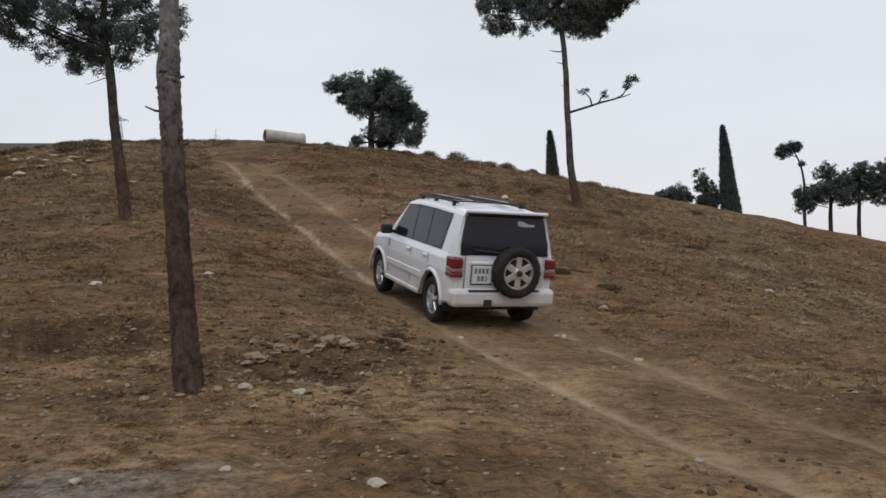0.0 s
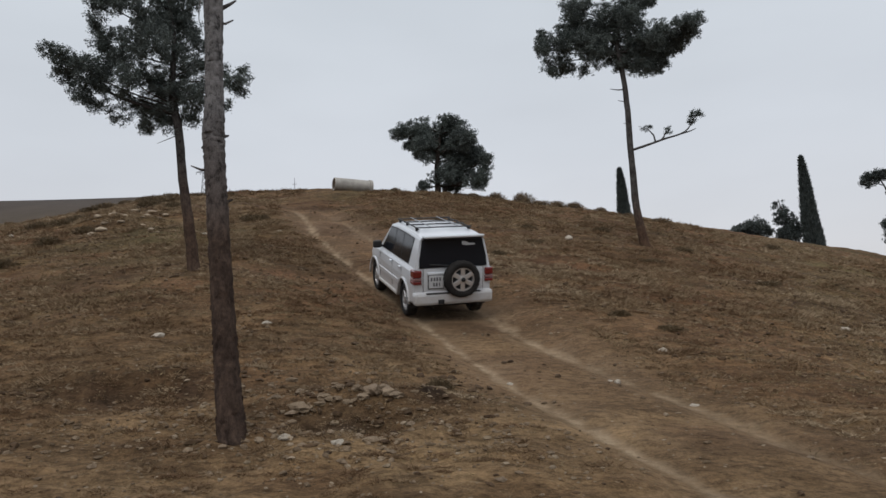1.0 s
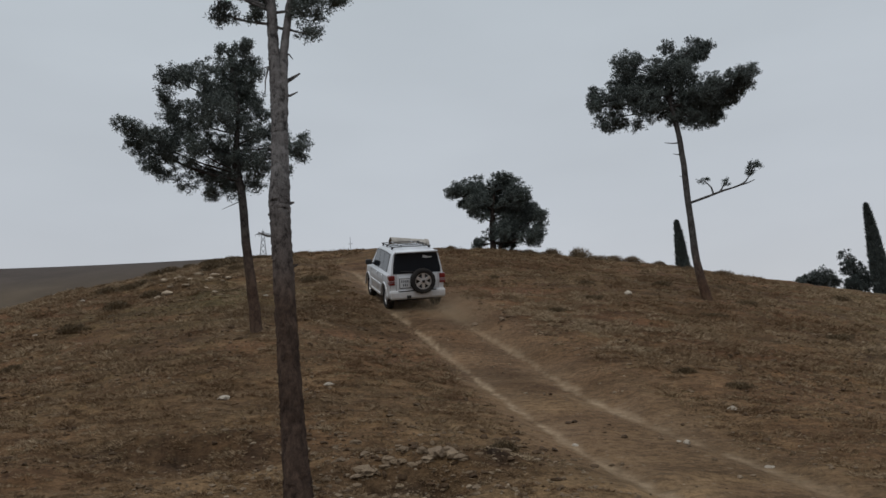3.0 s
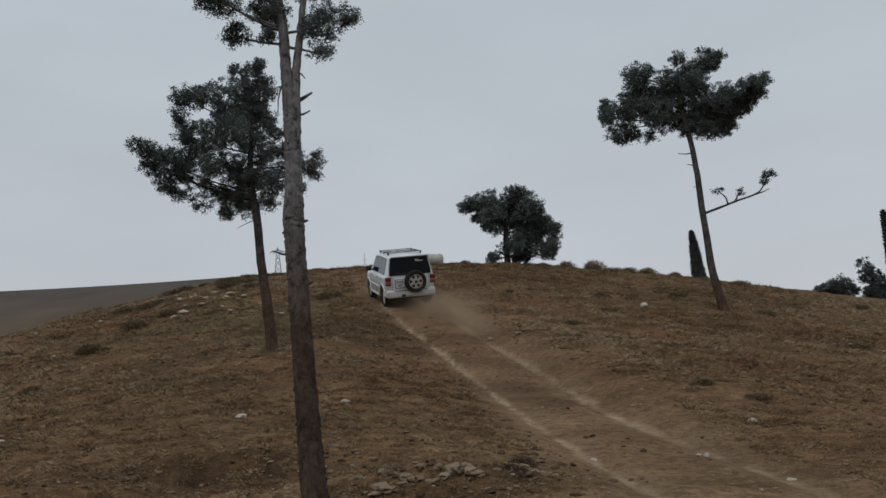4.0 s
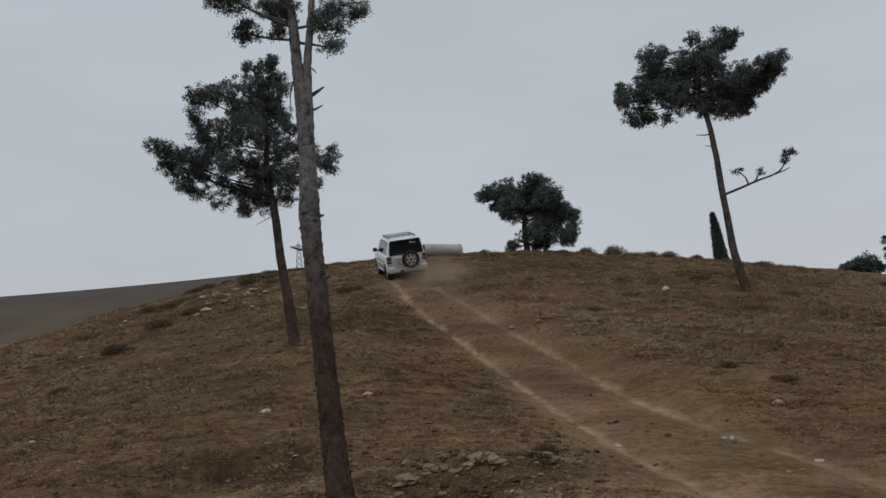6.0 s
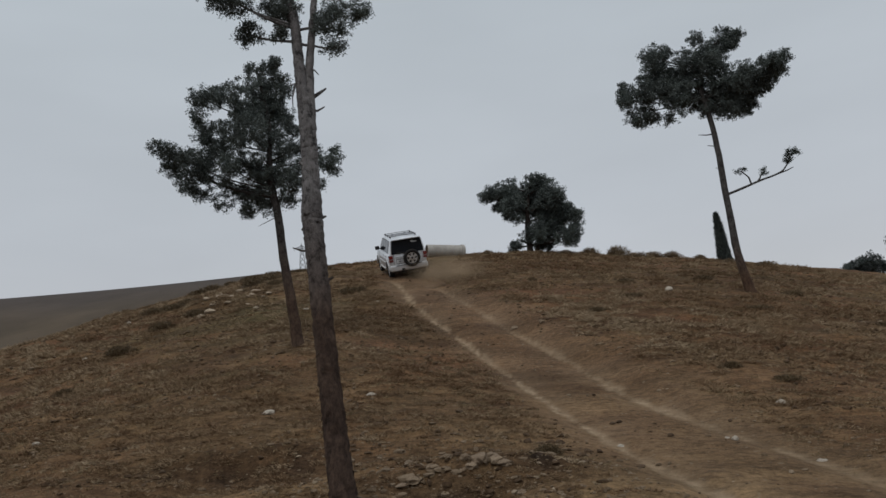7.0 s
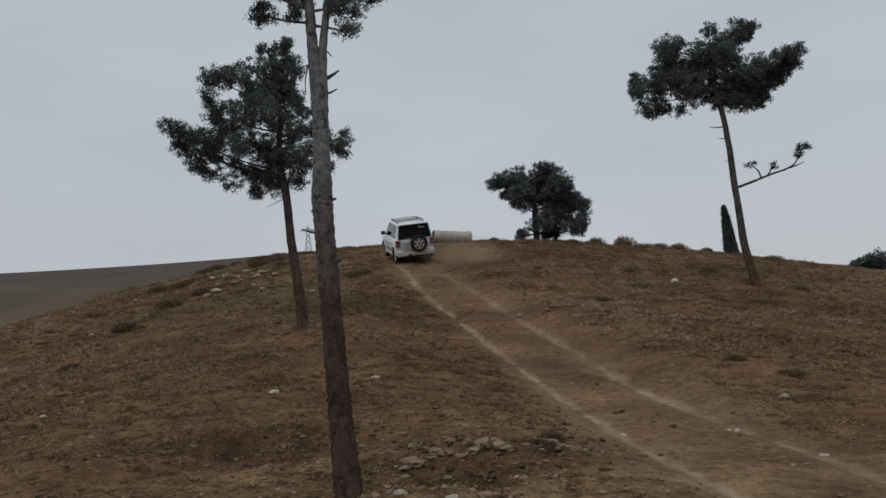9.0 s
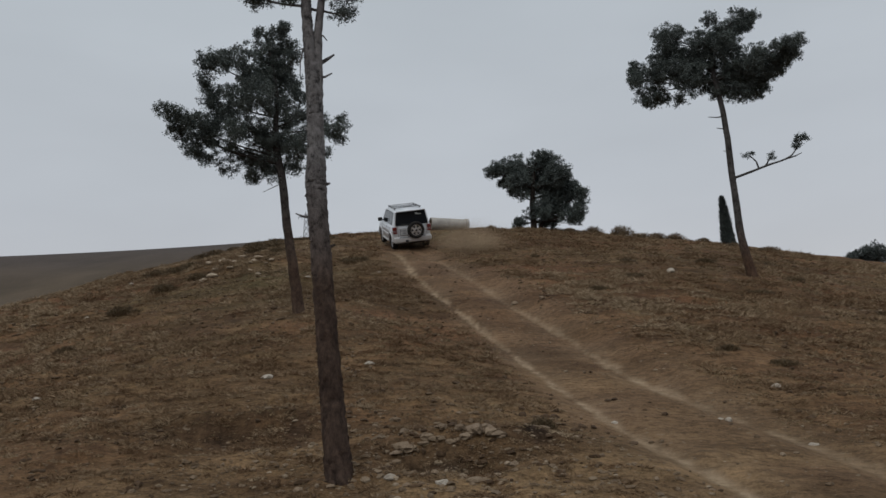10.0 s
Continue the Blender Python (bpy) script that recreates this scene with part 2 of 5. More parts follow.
def dusty(mat, low, high):
    """Road dust that has settled on the lower part of the body."""
    n, l = mat.node_tree.nodes, mat.node_tree.links
    b = n["Principled BSDF"]
    paint = b.inputs["Base Color"].links[0].from_socket
    co, sep, rng = n.new("ShaderNodeTexCoord"), n.new("ShaderNodeSeparateXYZ"), n.new("ShaderNodeMapRange")
    rng.inputs[1].default_value, rng.inputs[2].default_value = high, low
    rng.inputs[3].default_value, rng.inputs[4].default_value = 0.0, 0.75
    l.new(co.outputs["Object"], sep.inputs[0])
    l.new(sep.outputs["Z"], rng.inputs[0])
    spots = ramp_node(n, l, noise_node(n, l, 3.5, 6.0, 0.7), [(0.3, (0.35, 0.35, 0.35)), (0.7, (1, 1, 1))])
    fac = mix_node(n, l, 1.0, rng.outputs[0], spots, "MULTIPLY")
    l.new(mix_node(n, l, fac, paint, (0.30, 0.235, 0.17)), b.inputs["Base Color"])


dusty(M_PAINT, 0.35, 0.95)
M_TINT = plain("tinted_glass", (0.010, 0.012, 0.016), 0.08, 0, 0.1, 2.0, 0, 0.3)
M_RUBBER = plain("dusty_rubber", (0.022, 0.02, 0.019), 0.85, 0, 0.4, 5.0, 0.004, 0.2)
M_BLACK = plain("black_plastic", (0.02, 0.02, 0.021), 0.6, 0, 0.2, 5.0)
M_ALLOY = plain("alloy_metal", (0.62, 0.62, 0.63), 0.35, 0.75, 0.1, 8.0)
M_RED = plain("red_lamp_lens", (0.15, 0.012, 0.012), 0.18, 0, 0.15, 6.0, 0, 0.6, 0.4)
M_CLEAR = plain("pale_lamp_lens", (0.22, 0.11, 0.11), 0.18, 0, 0.1, 6.0, 0, 0.6, 0.4)
M_PLATE = plain("white_plate", (0.52, 0.53, 0.54), 0.45, 0, 0.06, 8.0)
M_INK = plain("dark_ink", (0.10, 0.10, 0.11), 0.6, 0, 0.1, 8.0)
M_GALV = plain("galvanised_steel", (0.30, 0.31, 0.33), 0.55, 0.4, 0.15, 1.0)
M_DUST = leaf_material("airborne_dust", (0.36, 0.27, 0.18), (0.5, 0.39, 0.28), 1.0)


# ---- building helpers ----
def mesh_from(name, verts, faces, mat, smooth=False):
    me = bpy.data.meshes.new(name)
    me.from_pydata([tuple(v) for v in verts], [], [tuple(f) for f in faces])
    me.materials.append(mat)
    if smooth:
        me.polygons.foreach_set("use_smooth", [True] * len(me.polygons))
    me.update()
    return me


def part(name, me, parent=None, label="", at=None):
    ob = new(name, me)
    if parent:
        ob.parent = parent
    if at is not None:
        ob.matrix_basis = at
    if label:
        tagged(ob, label)
    return ob


def bm_mesh(name, bm, mat, smooth=False):
    bmesh.ops.recalc_face_normals(bm, faces=bm.faces)
    me = bpy.data.meshes.new(name)
    bm.to_mesh(me)
    bm.free()
    me.materials.append(mat)
    if smooth:
        me.polygons.foreach_set("use_smooth", [True] * len(me.polygons))
    return me


def box(bm, x, y, z, sx, sy, sz, bevel=0.0, turn=None):
    """A bevelled block centred at x, y, z."""
    m = Matrix.Translation((x, y, z)) @ (turn or Matrix()) @ Matrix.Diagonal((sx, sy, sz, 1))
    made = bmesh.ops.create_cube(bm, size=1, matrix=m)["verts"]
    if bevel:
        edges = list({e for v in made for e in v.link_edges})
        bmesh.ops.bevel(bm, geom=edges, offset=bevel, segments=2, affect="EDGES", profile=0.5)


def tube_data(pts, radii, sides=10, wobble=0.0, rng=None):
    """Verts and faces of a tapered round limb through pts."""
    pts = [Vector(q) for q in pts]
    verts, faces = [], []
    for i, q in enumerate(pts):
        d = (pts[min(i + 1, len(pts) - 1)] - pts[max(i - 1, 0)]).normalized()
        a = d.cross(Vector((0, 1, 0)) if abs(d.y) < 0.9 else Vector((1, 0, 0))).normalized()
        c = d.cross(a)
        for k in range(sides):
            f = 2 * math.pi * k / sides
            r = radii[i] * (1 + (rng.uniform(-wobble, wobble) if rng else 0))
            verts.append(q + (a * math.cos(f) + c * math.sin(f)) * r)
    for i in range(len(pts) - 1):
        for k in range(sides):
            k2 = (k + 1) % sides
            faces.append((i * sides + k, i * sides + k2, (i + 1) * sides + k2, (i + 1) * sides + k))
    faces.append(tuple(range(sides - 1, -1, -1)))
    faces.append(tuple((len(pts) - 1) * sides + k for k in range(sides)))
    return verts, faces


def tube(name, pts, radii, mat, sides=10, wobble=0.0, rng=None):
    v, f = tube_data(pts, radii, sides, wobble, rng)
    return mesh_from(name, v, f, mat, True)


def refine(pts, radii, steps, rng=None, sway=0.0):
    """More points along a smooth line through pts, with a little sway."""
    out, rad = [], []
    P = [Vector(q) for q in pts]
    for i in range(len(P) - 1):
        p0, p1, p2, p3 = P[max(i - 1, 0)], P[i], P[i + 1], P[min(i + 2, len(P) - 1)]
        for k in range(steps):
            t = k / steps
            q = 0.5 * ((2 * p1) + (p2 - p0) * t + (2 * p0 - 5 * p1 + 4 * p2 - p3) * t * t + (3 * p1 - p0 - 3 * p2 + p3) * t ** 3)
            if rng and (i or k):
                q = q + Vector((rng.uniform(-sway, sway), rng.uniform(-sway, sway), 0))
            out.append(q)
            rad.append(radii[i] * (1 - t) + radii[i + 1] * t)
    return out + [P[-1]], rad + [radii[-1]]


def blades(centres, directions, length, width, rng):
    """Thin triangles from centres along directions: needles and grass."""
    n = len(centres)
    side = rng.normal(size=(n, 3))
    side -= directions * np.sum(side * directions, axis=1, keepdims=True)
    side /= np.linalg.norm(side, axis=1, keepdims=True) + 1e-9
    length, width = np.broadcast_to(length, n)[:, None], np.broadcast_to(width, n)[:, None]
    v = np.empty((n, 3, 3))
    v[:, 0], v[:, 1] = centres - side * width / 2, centres + side * width / 2
    v[:, 2] = centres + directions * length
    return v.reshape(-1, 3)


def triangles(name, verts, mat):
    me = bpy.data.meshes.new(name)
    n = len(verts) // 3
    me.vertices.add(n * 3)
    me.vertices.foreach_set("co", np.asarray(verts, dtype=np.float32).ravel())
    me.loops.add(n * 3)
    me.loops.foreach_set("vertex_index", np.arange(n * 3, dtype=np.int32))
    me.polygons.add(n)
    me.polygons.foreach_set("loop_start", np.arange(0, n * 3, 3, dtype=np.int32))
    me.materials.append(mat)
    me.update(calc_edges=True)
    me.validate()
    return me


# ---- the hill ----
LATTICE = np.random.RandomState(7).rand(256, 256)


def value_noise(x, y):
    xi, yi = np.floor(x).astype(int), np.floor(y).astype(int)
    fx, fy = x - xi, y - yi
    fx, fy = fx * fx * (3 - 2 * fx), fy * fy * (3 - 2 * fy)
    a, b = LATTICE[xi % 256, yi % 256], LATTICE[(xi + 1) % 256, yi % 256]
    c, d = LATTICE[xi % 256, (yi + 1) % 256], LATTICE[(xi + 1) % 256, (yi + 1) % 256]
    return (a * (1 - fx) + b * fx) * (1 - fy) + (c * (1 - fx) + d * fx) * fy - 0.5


def soft(a, w):
    return w * np.logaddexp(0, a / w)


def step(a):
    a = np.clip(a, 0, 1)
    return a * a * (3 - 2 * a)


def bump(x, y, cx, cy, rx, ry, h):
    return h * np.exp(-((x - cx) / rx) ** 2 - ((y - cy) / ry) ** 2)


def rut_lines(y):
    """x of the two wheel ruts at y."""
    left = np.interp(y, [4, 6.6, 7.4, 8.5, 9.6, 10.7, 12.6, 14.4, 16.7, 18.3, 20.2, 21.7, 24.8, 29.3, 33],
                     [3.1, 2.03, 1.6, 1.08, 0.6, 0.15, -0.5, -1.03, -1.79, -2.48, -3.35, -4.05, -5.3, -6.65, -8.0])
    right = np.interp(y, [4, 8.1, 9, 9.8, 10.3, 10.9, 11.5, 12.4, 13.4, 14.5, 15.7, 17.6, 19.4, 20.8, 23.4, 28.6, 33],
                      [5.6, 3.35, 2.85, 2.55, 2.35, 2.08, 1.75, 1.35, 0.88, 0.45, 0.12, -0.52, -1.35, -2.05, -3.05, -5.2, -6.9])
    return left, right


def broad_height(x, y):
    """The slope, its rounded shoulders, the plain and the far hillside."""
    c, s = math.cos(0.1991), math.sin(0.1991)
    u, v = x * c + y * s, -x * s + y * c
    z = -0.0886 + 0.2468 * soft(v - 7.375, 2.564) - 0.1751 * soft(v - 40.4, 0.6) - 0.12 * soft(v - 46, 3.0)
    z = z + 0.12 * soft(-10.5 - u, 1.2) - 0.4119 * soft(-8.2881 - u, 3.597) - 0.145 * soft(u - 5.1214, 4.928) - 0.0304 * x
    # the worn hollow that the wheels follow
    z = z - 0.45 * np.exp(-((x + 0.36 * (y - 12.7)) / 2.6) ** 2) * np.exp(-((y - 17.0) / 4.6) ** 2)
    z = z - 0.36 * np.exp(-((x + 0.36 * (y - 13.4)) / 2.4) ** 2) * np.exp(-((y - 32.5) / 4.5) ** 2)
    z = z - 0.2 * np.exp(-((x + 0.36 * (y - 13.0)) / 2.4) ** 2) * np.exp(-((y - 24.3) / 4.5) ** 2)
    r, az = np.hypot(x, y), np.degrees(np.arctan2(x, y))
    el = np.radians(7.36 + 0.05 * (np.clip(az, -60, 0) + 38))
    rise = 400 * np.tan(el) * step((r - 70) / 330) ** 1.2
    rise = rise * step((-az - 11.5) / 7) * step((az + 110) / 40)
    far = -5 + 6.4 * step((-az - 11.5) / 7) * step((r - 70) / 330) + rise
    return np.maximum(z, far) + soft(-np.abs(z - far), 1.2), (far > z).astype(float)


def height(x, y):
    x, y = np.asarray(x, float), np.asarray(y, float)
    z, _ = broad_height(x, y)
    r = np.hypot(x, y)
    near = 1 - step((r - 60) / 60)
    left, right = rut_lines(y)
    dl, dr = np.abs(x - left), np.abs(x - right)
    inside = step((y - 2) / 3) * (1 - step((y - 31) / 3))
    worn = np.maximum(np.exp(-(dl / 0.3) ** 2), np.exp(-(dr / 0.3) ** 2)) * inside
    rough = 0.14 * value_noise(x / 2.3, y / 2.3) + 0.09 * value_noise(x / 0.9 + 9, y / 0.6) + 0.07 * value_noise(x / 0.42, y / 0.26 + 5) + 0.03 * value_noise(x / 0.16 + 3, y / 0.12)
    track = inside * np.exp(-((x - (left + right) / 2 - 0.1) / 1.5) ** 4)
    z = z + near * rough * (1 - 0.75 * worn) * (1 - 0.55 * track) * np.clip(r / 4, 0.2, 1) - 0.07 * worn
    # the dug-over mound with its two hollows, a low bank and a rocky shoulder
    z = z + bump(x, y, -1.75, 9.4, 0.8, 0.3, 0.2) + bump(x, y, -0.9, 9.6, 0.4, 0.22, 0.16)
    z = z - bump(x, y, -2.07, 8.8, 0.26, 0.24, 0.2) - bump(x, y, -1.47, 8.75, 0.26, 0.24, 0.2)
    z = z + bump(x, y, -4.6, 10.4, 1.5, 0.35, 0.16) - bump(x, y, -4.4, 9.7, 1.4, 0.4, 0.14)
    bank = np.clip((x - right - 0.25) / 0.5, 0, 1)
    z = z + 0.1 * bank * bank * (3 - 2 * bank) * np.exp(-((x - right - 0.7) / 1.4) ** 2) * step((y - 11) / 3) * (1 - step((y - 24) / 4))
    z = z - bump(x, y, -10.4, 36.6, 2.4, 3.4, 0.32)
    z = z + bump(x, y, -18.5, 22.0, 3.6, 7.0, 0.6)
    z = z + bump(x, y, -12.6, 26.5, 1.8, 1.5, 0.35) + 0.42 * value_noise(x / 1.1, y / 0.7) * bump(x, y, -12.5, 27.0, 2.4, 4.0, 1.0) + bump(x, y, -8.0, 27.0, 0.5, 0.5, -0.2)
    return z


def ground_height(x, y):
    return float(height(np.array([x]), np.array([y]))[0])


def make_ground():
    az = np.concatenate([np.arange(-180, -50, 4.0), np.arange(-50, 42, 0.22), np.arange(42, 180, 4.0)])
    rad = [0.0, 0.4, 0.8, 1.2, 1.6, 2.0]
    while rad[-1] < 60:
        rad.append(rad[-1] * 1.011 + 0.012)
    while rad[-1] < 4500:
        rad.append(rad[-1] * 1.05)
    rad = np.array(rad[1:])
    A, R = np.meshgrid(np.radians(az), rad)
    X, Y = R * np.sin(A), R * np.cos(A)
    Z = height(X.ravel(), Y.ravel())
    nv, na = len(rad), len(az)
    me = bpy.data.meshes.new("ground")
    co = np.stack([X.ravel(), Y.ravel(), Z], axis=1)
    co = np.vstack([co, [[0, 0, ground_height(0, 0)]]])
    i, k = np.meshgrid(np.arange(nv - 1), np.arange(na), indexing="ij")
    k2 = (k + 1) % na
    quads = np.stack([i * na + k, i * na + k2, (i + 1) * na + k2, (i + 1) * na + k], axis=-1).reshape(-1, 4)
    me.vertices.add(len(co))
    me.vertices.foreach_set("co", co.astype(np.float32).ravel())
    tips = np.stack([np.full(na, nv * na), (np.arange(na) + 1) % na, np.arange(na)], axis=-1)
    me.loops.add(quads.size + tips.size)
    me.loops.foreach_set("vertex_index", np.concatenate([quads.ravel(), tips.ravel()]).astype(np.int32))
    me.polygons.add(len(quads) + na)
    starts = np.concatenate([np.arange(len(quads)) * 4, quads.size + np.arange(na) * 3])
    me.polygons.foreach_set("loop_start", starts.astype(np.int32))
    me.update(calc_edges=True)
    me.polygons.foreach_set("use_smooth", [True] * len(me.polygons))
    x, y = co[:, 0], co[:, 1]
    left, right = rut_lines(y)
    edge = 0.15 * value_noise(x / 0.7, y / 0.7) + 0.12 * value_noise(x / 0.19, y / 0.19)
    wl_, wr_ = np.abs(x - left) + edge, np.abs(x - right) + edge
    band = np.maximum(np.clip(0.85 + 0.7 * value_noise(x / 0.5, y / 0.7), 0, 1) * np.exp(-(wl_ / (0.082 + 0.055 * step((12 - y) / 4))) ** 2), (0.58 + 0.75 * value_noise(x, y / 1.4)) * np.exp(-(wr_ / (0.10 + 0.06 * step((12 - y) / 4))) ** 2))
    verge = (0.11 + 0.2 * value_noise(x / 0.8, y / 0.8)) * np.exp(-(np.minimum(wl_, wr_) / 0.6) ** 2)
    band = band * (1.1 - 0.3 * step((y - 13) / 8))
    rut = np.clip(np.maximum(band, verge), 0, 1) * step((y - 2) / 3) * (1 - step((y - 29) / 5))
    me.attributes.new("rut", "FLOAT", "POINT").data.foreach_set("value", rut.astype(np.float32))
    _, far = broad_height(x, y)
    far = far * step((np.hypot(x, y) - 40) / 40)
    low = 1 - step((np.hypot(x, y) + 60 * value_noise(x / 35, y / 35) - 220) / 170)
    me.attributes.new("valley", "FLOAT", "POINT").data.foreach_set("value", low.astype(np.float32))
    me.attributes.new("far", "FLOAT", "POINT").data.foreach_set("value", far.astype(np.float32))
    shift = 0.25 - 0.75 * step((y - 11) / 3) * (1 - step((y - 23) / 5))
    worn = np.exp(-((x - (left + right) / 2 + shift) / 1.95) ** 4) * np.clip(0.75 + value_noise(x / 1.1, y / 1.1), 0, 1) * step((y - 3) / 5) * (1 - step((y - 30) / 5))
    me.attributes.new("worn", "FLOAT", "POINT").data.foreach_set("value", worn.astype(np.float32))
    turf = np.maximum(step((13.5 - np.hypot(x, y)) / 6), 0.42 * step((21 - np.hypot(x, y)) / 8)) * np.clip(0.8 + 1.2 * value_noise(x / 0.9, y / 0.9), 0, 1) * (1 - rut)
    me.attributes.new("turf", "FLOAT", "POINT").data.foreach_set("value", turf.astype(np.float32))
    # darker ground colour in the hollows, before the low bank and at other spots
    dark_soil = bump(x, y, -4.7, 10.0, 1.3, 0.35, 0.7) + bump(x, y, -2.07, 8.85, 0.27, 0.25, 0.8) + bump(x, y, -1.47, 8.8, 0.27, 0.25, 0.8)
    dark_soil = dark_soil + bump(x, y, -8.0, 27.1, 0.5, 0.6, 0.8) + bump(x, y, -13.6, 32.0, 3.0, 1.6, 0.7) + bump(x, y, -0.88, 9.5, 0.22, 0.2, 0.8)
    dark_soil = np.clip(dark_soil * (1 + 1.4 * value_noise(x / 0.35, y / 0.35)), 0, 1)
    me.attributes.new("dark_soil", "FLOAT", "POINT").data.foreach_set("value", dark_soil.astype(np.float32))
    grit = np.clip((bump(x, y, -2.78, 5.94, 0.75, 0.32, 0.9)) * (1 + 1.2 * value_noise(x / 0.3, y / 0.3)), 0, 0.75)
    me.attributes.new("grit", "FLOAT", "POINT").data.foreach_set("value", grit.astype(np.float32))
    me.materials.append(M_SOIL)
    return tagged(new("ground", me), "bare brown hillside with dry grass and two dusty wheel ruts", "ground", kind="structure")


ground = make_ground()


# ---- trees ----
def foliage(clumps, rng, needles, puff, width, density, up=0.2, open_to=-0.24):
    """Clumps (x, y, z, radius) made of small round puffs of needles, unevenly, with gaps."""
    cs, ds = [], []
    for x, y, z, r in clumps:
        n = max(4, int(1.05 * density * r * r))
        p = rng.normal(size=(n, 3))
        p /= np.linalg.norm(p, axis=1, keepdims=True)
        p *= (rng.rand(n, 1) ** 0.42) * np.array([1.0, 1.0, 0.88]) * r * rng.uniform(0.8, 1.12, (n, 1))
        q = p + np.array([x, y, z])
        gap = value_noise(q[:, 0] / (puff * 2.8) + 5, q[:, 2] / (puff * 2.8) + 3 * q[:, 1])
        q = q[gap > open_to]
        n = len(q)
        size = np.repeat(puff * rng.uniform(0.55, 1.2, n), needles)[:, None]
        jit = rng.normal(size=(n * needles, 3))
        jit /= np.linalg.norm(jit, axis=1, keepdims=True)
        cs.append(np.repeat(q, needles, axis=0) + jit * size * np.array([1, 1, 0.85]) * rng.rand(n * needles, 1) ** 0.9)
        d = jit + 0.6 * rng.normal(size=jit.shape) + np.array([0, 0, up])
        ds.append(d / np.linalg.norm(d, axis=1, keepdims=True) * size * 0.36)
    c, d = np.vstack(cs), np.vstack(ds)
    n = len(c)
    size = np.linalg.norm(d, axis=1)
    return blades(c, d / size[:, None], size * rng.uniform(0.6, 1.2, n), width * 1.9 * rng.uniform(0.7, 1.3, n), rng)


def flakes(pts, radii, mat, seed):
    """Curled plates of bark that stand off a trunk, thickest on its lower half."""
    rng, bm = random.Random(seed), bmesh.new()
    for _ in range(620):
        i = min(len(pts) - 2, int(len(pts) * rng.random() ** 1.25))
        q, r, a = pts[i].lerp(pts[i + 1], rng.random()), radii[i], rng.uniform(0, 2 * math.pi)
        wide, tall, thick = rng.uniform(0.02, 0.05), rng.uniform(0.03, 0.10), rng.uniform(0.006, 0.016)
        if q.z > 3.6:
            wide, tall, thick = wide * 0.7, tall * 0.6, thick * 0.5
        m = (Matrix.Translation(q) @ Matrix.Rotation(a, 4, "Z") @ Matrix.Translation((r * 0.995, 0, 0)) @ Matrix.Rotation(rng.uniform(-0.22, 0.22), 4, "Y")
             @ Matrix.Rotation(rng.uniform(-0.4, 0.4), 4, "X") @ Matrix.Diagonal((thick, wide, tall, 1)))
        v = [bm.verts.new(m @ Vector((x + rng.uniform(-0.3, 0.3), y * rng.uniform(0.5, 1), z * rng.uniform(0.6, 1)))) for x in (-0.5, 0.5) for y, z in ((-0.5, -0.5), (0.5, -0.5), (0.5, 0.5), (-0.5, 0.5))]
        for f in ((0, 1, 2, 3), (7, 6, 5, 4), (0, 4, 5, 1), (1, 5, 6, 2), (2, 6, 7, 3), (3, 7, 4, 0)):
            bm.faces.new([v[k] for k in f])
    return bm_mesh("flaking_bark", bm, mat)


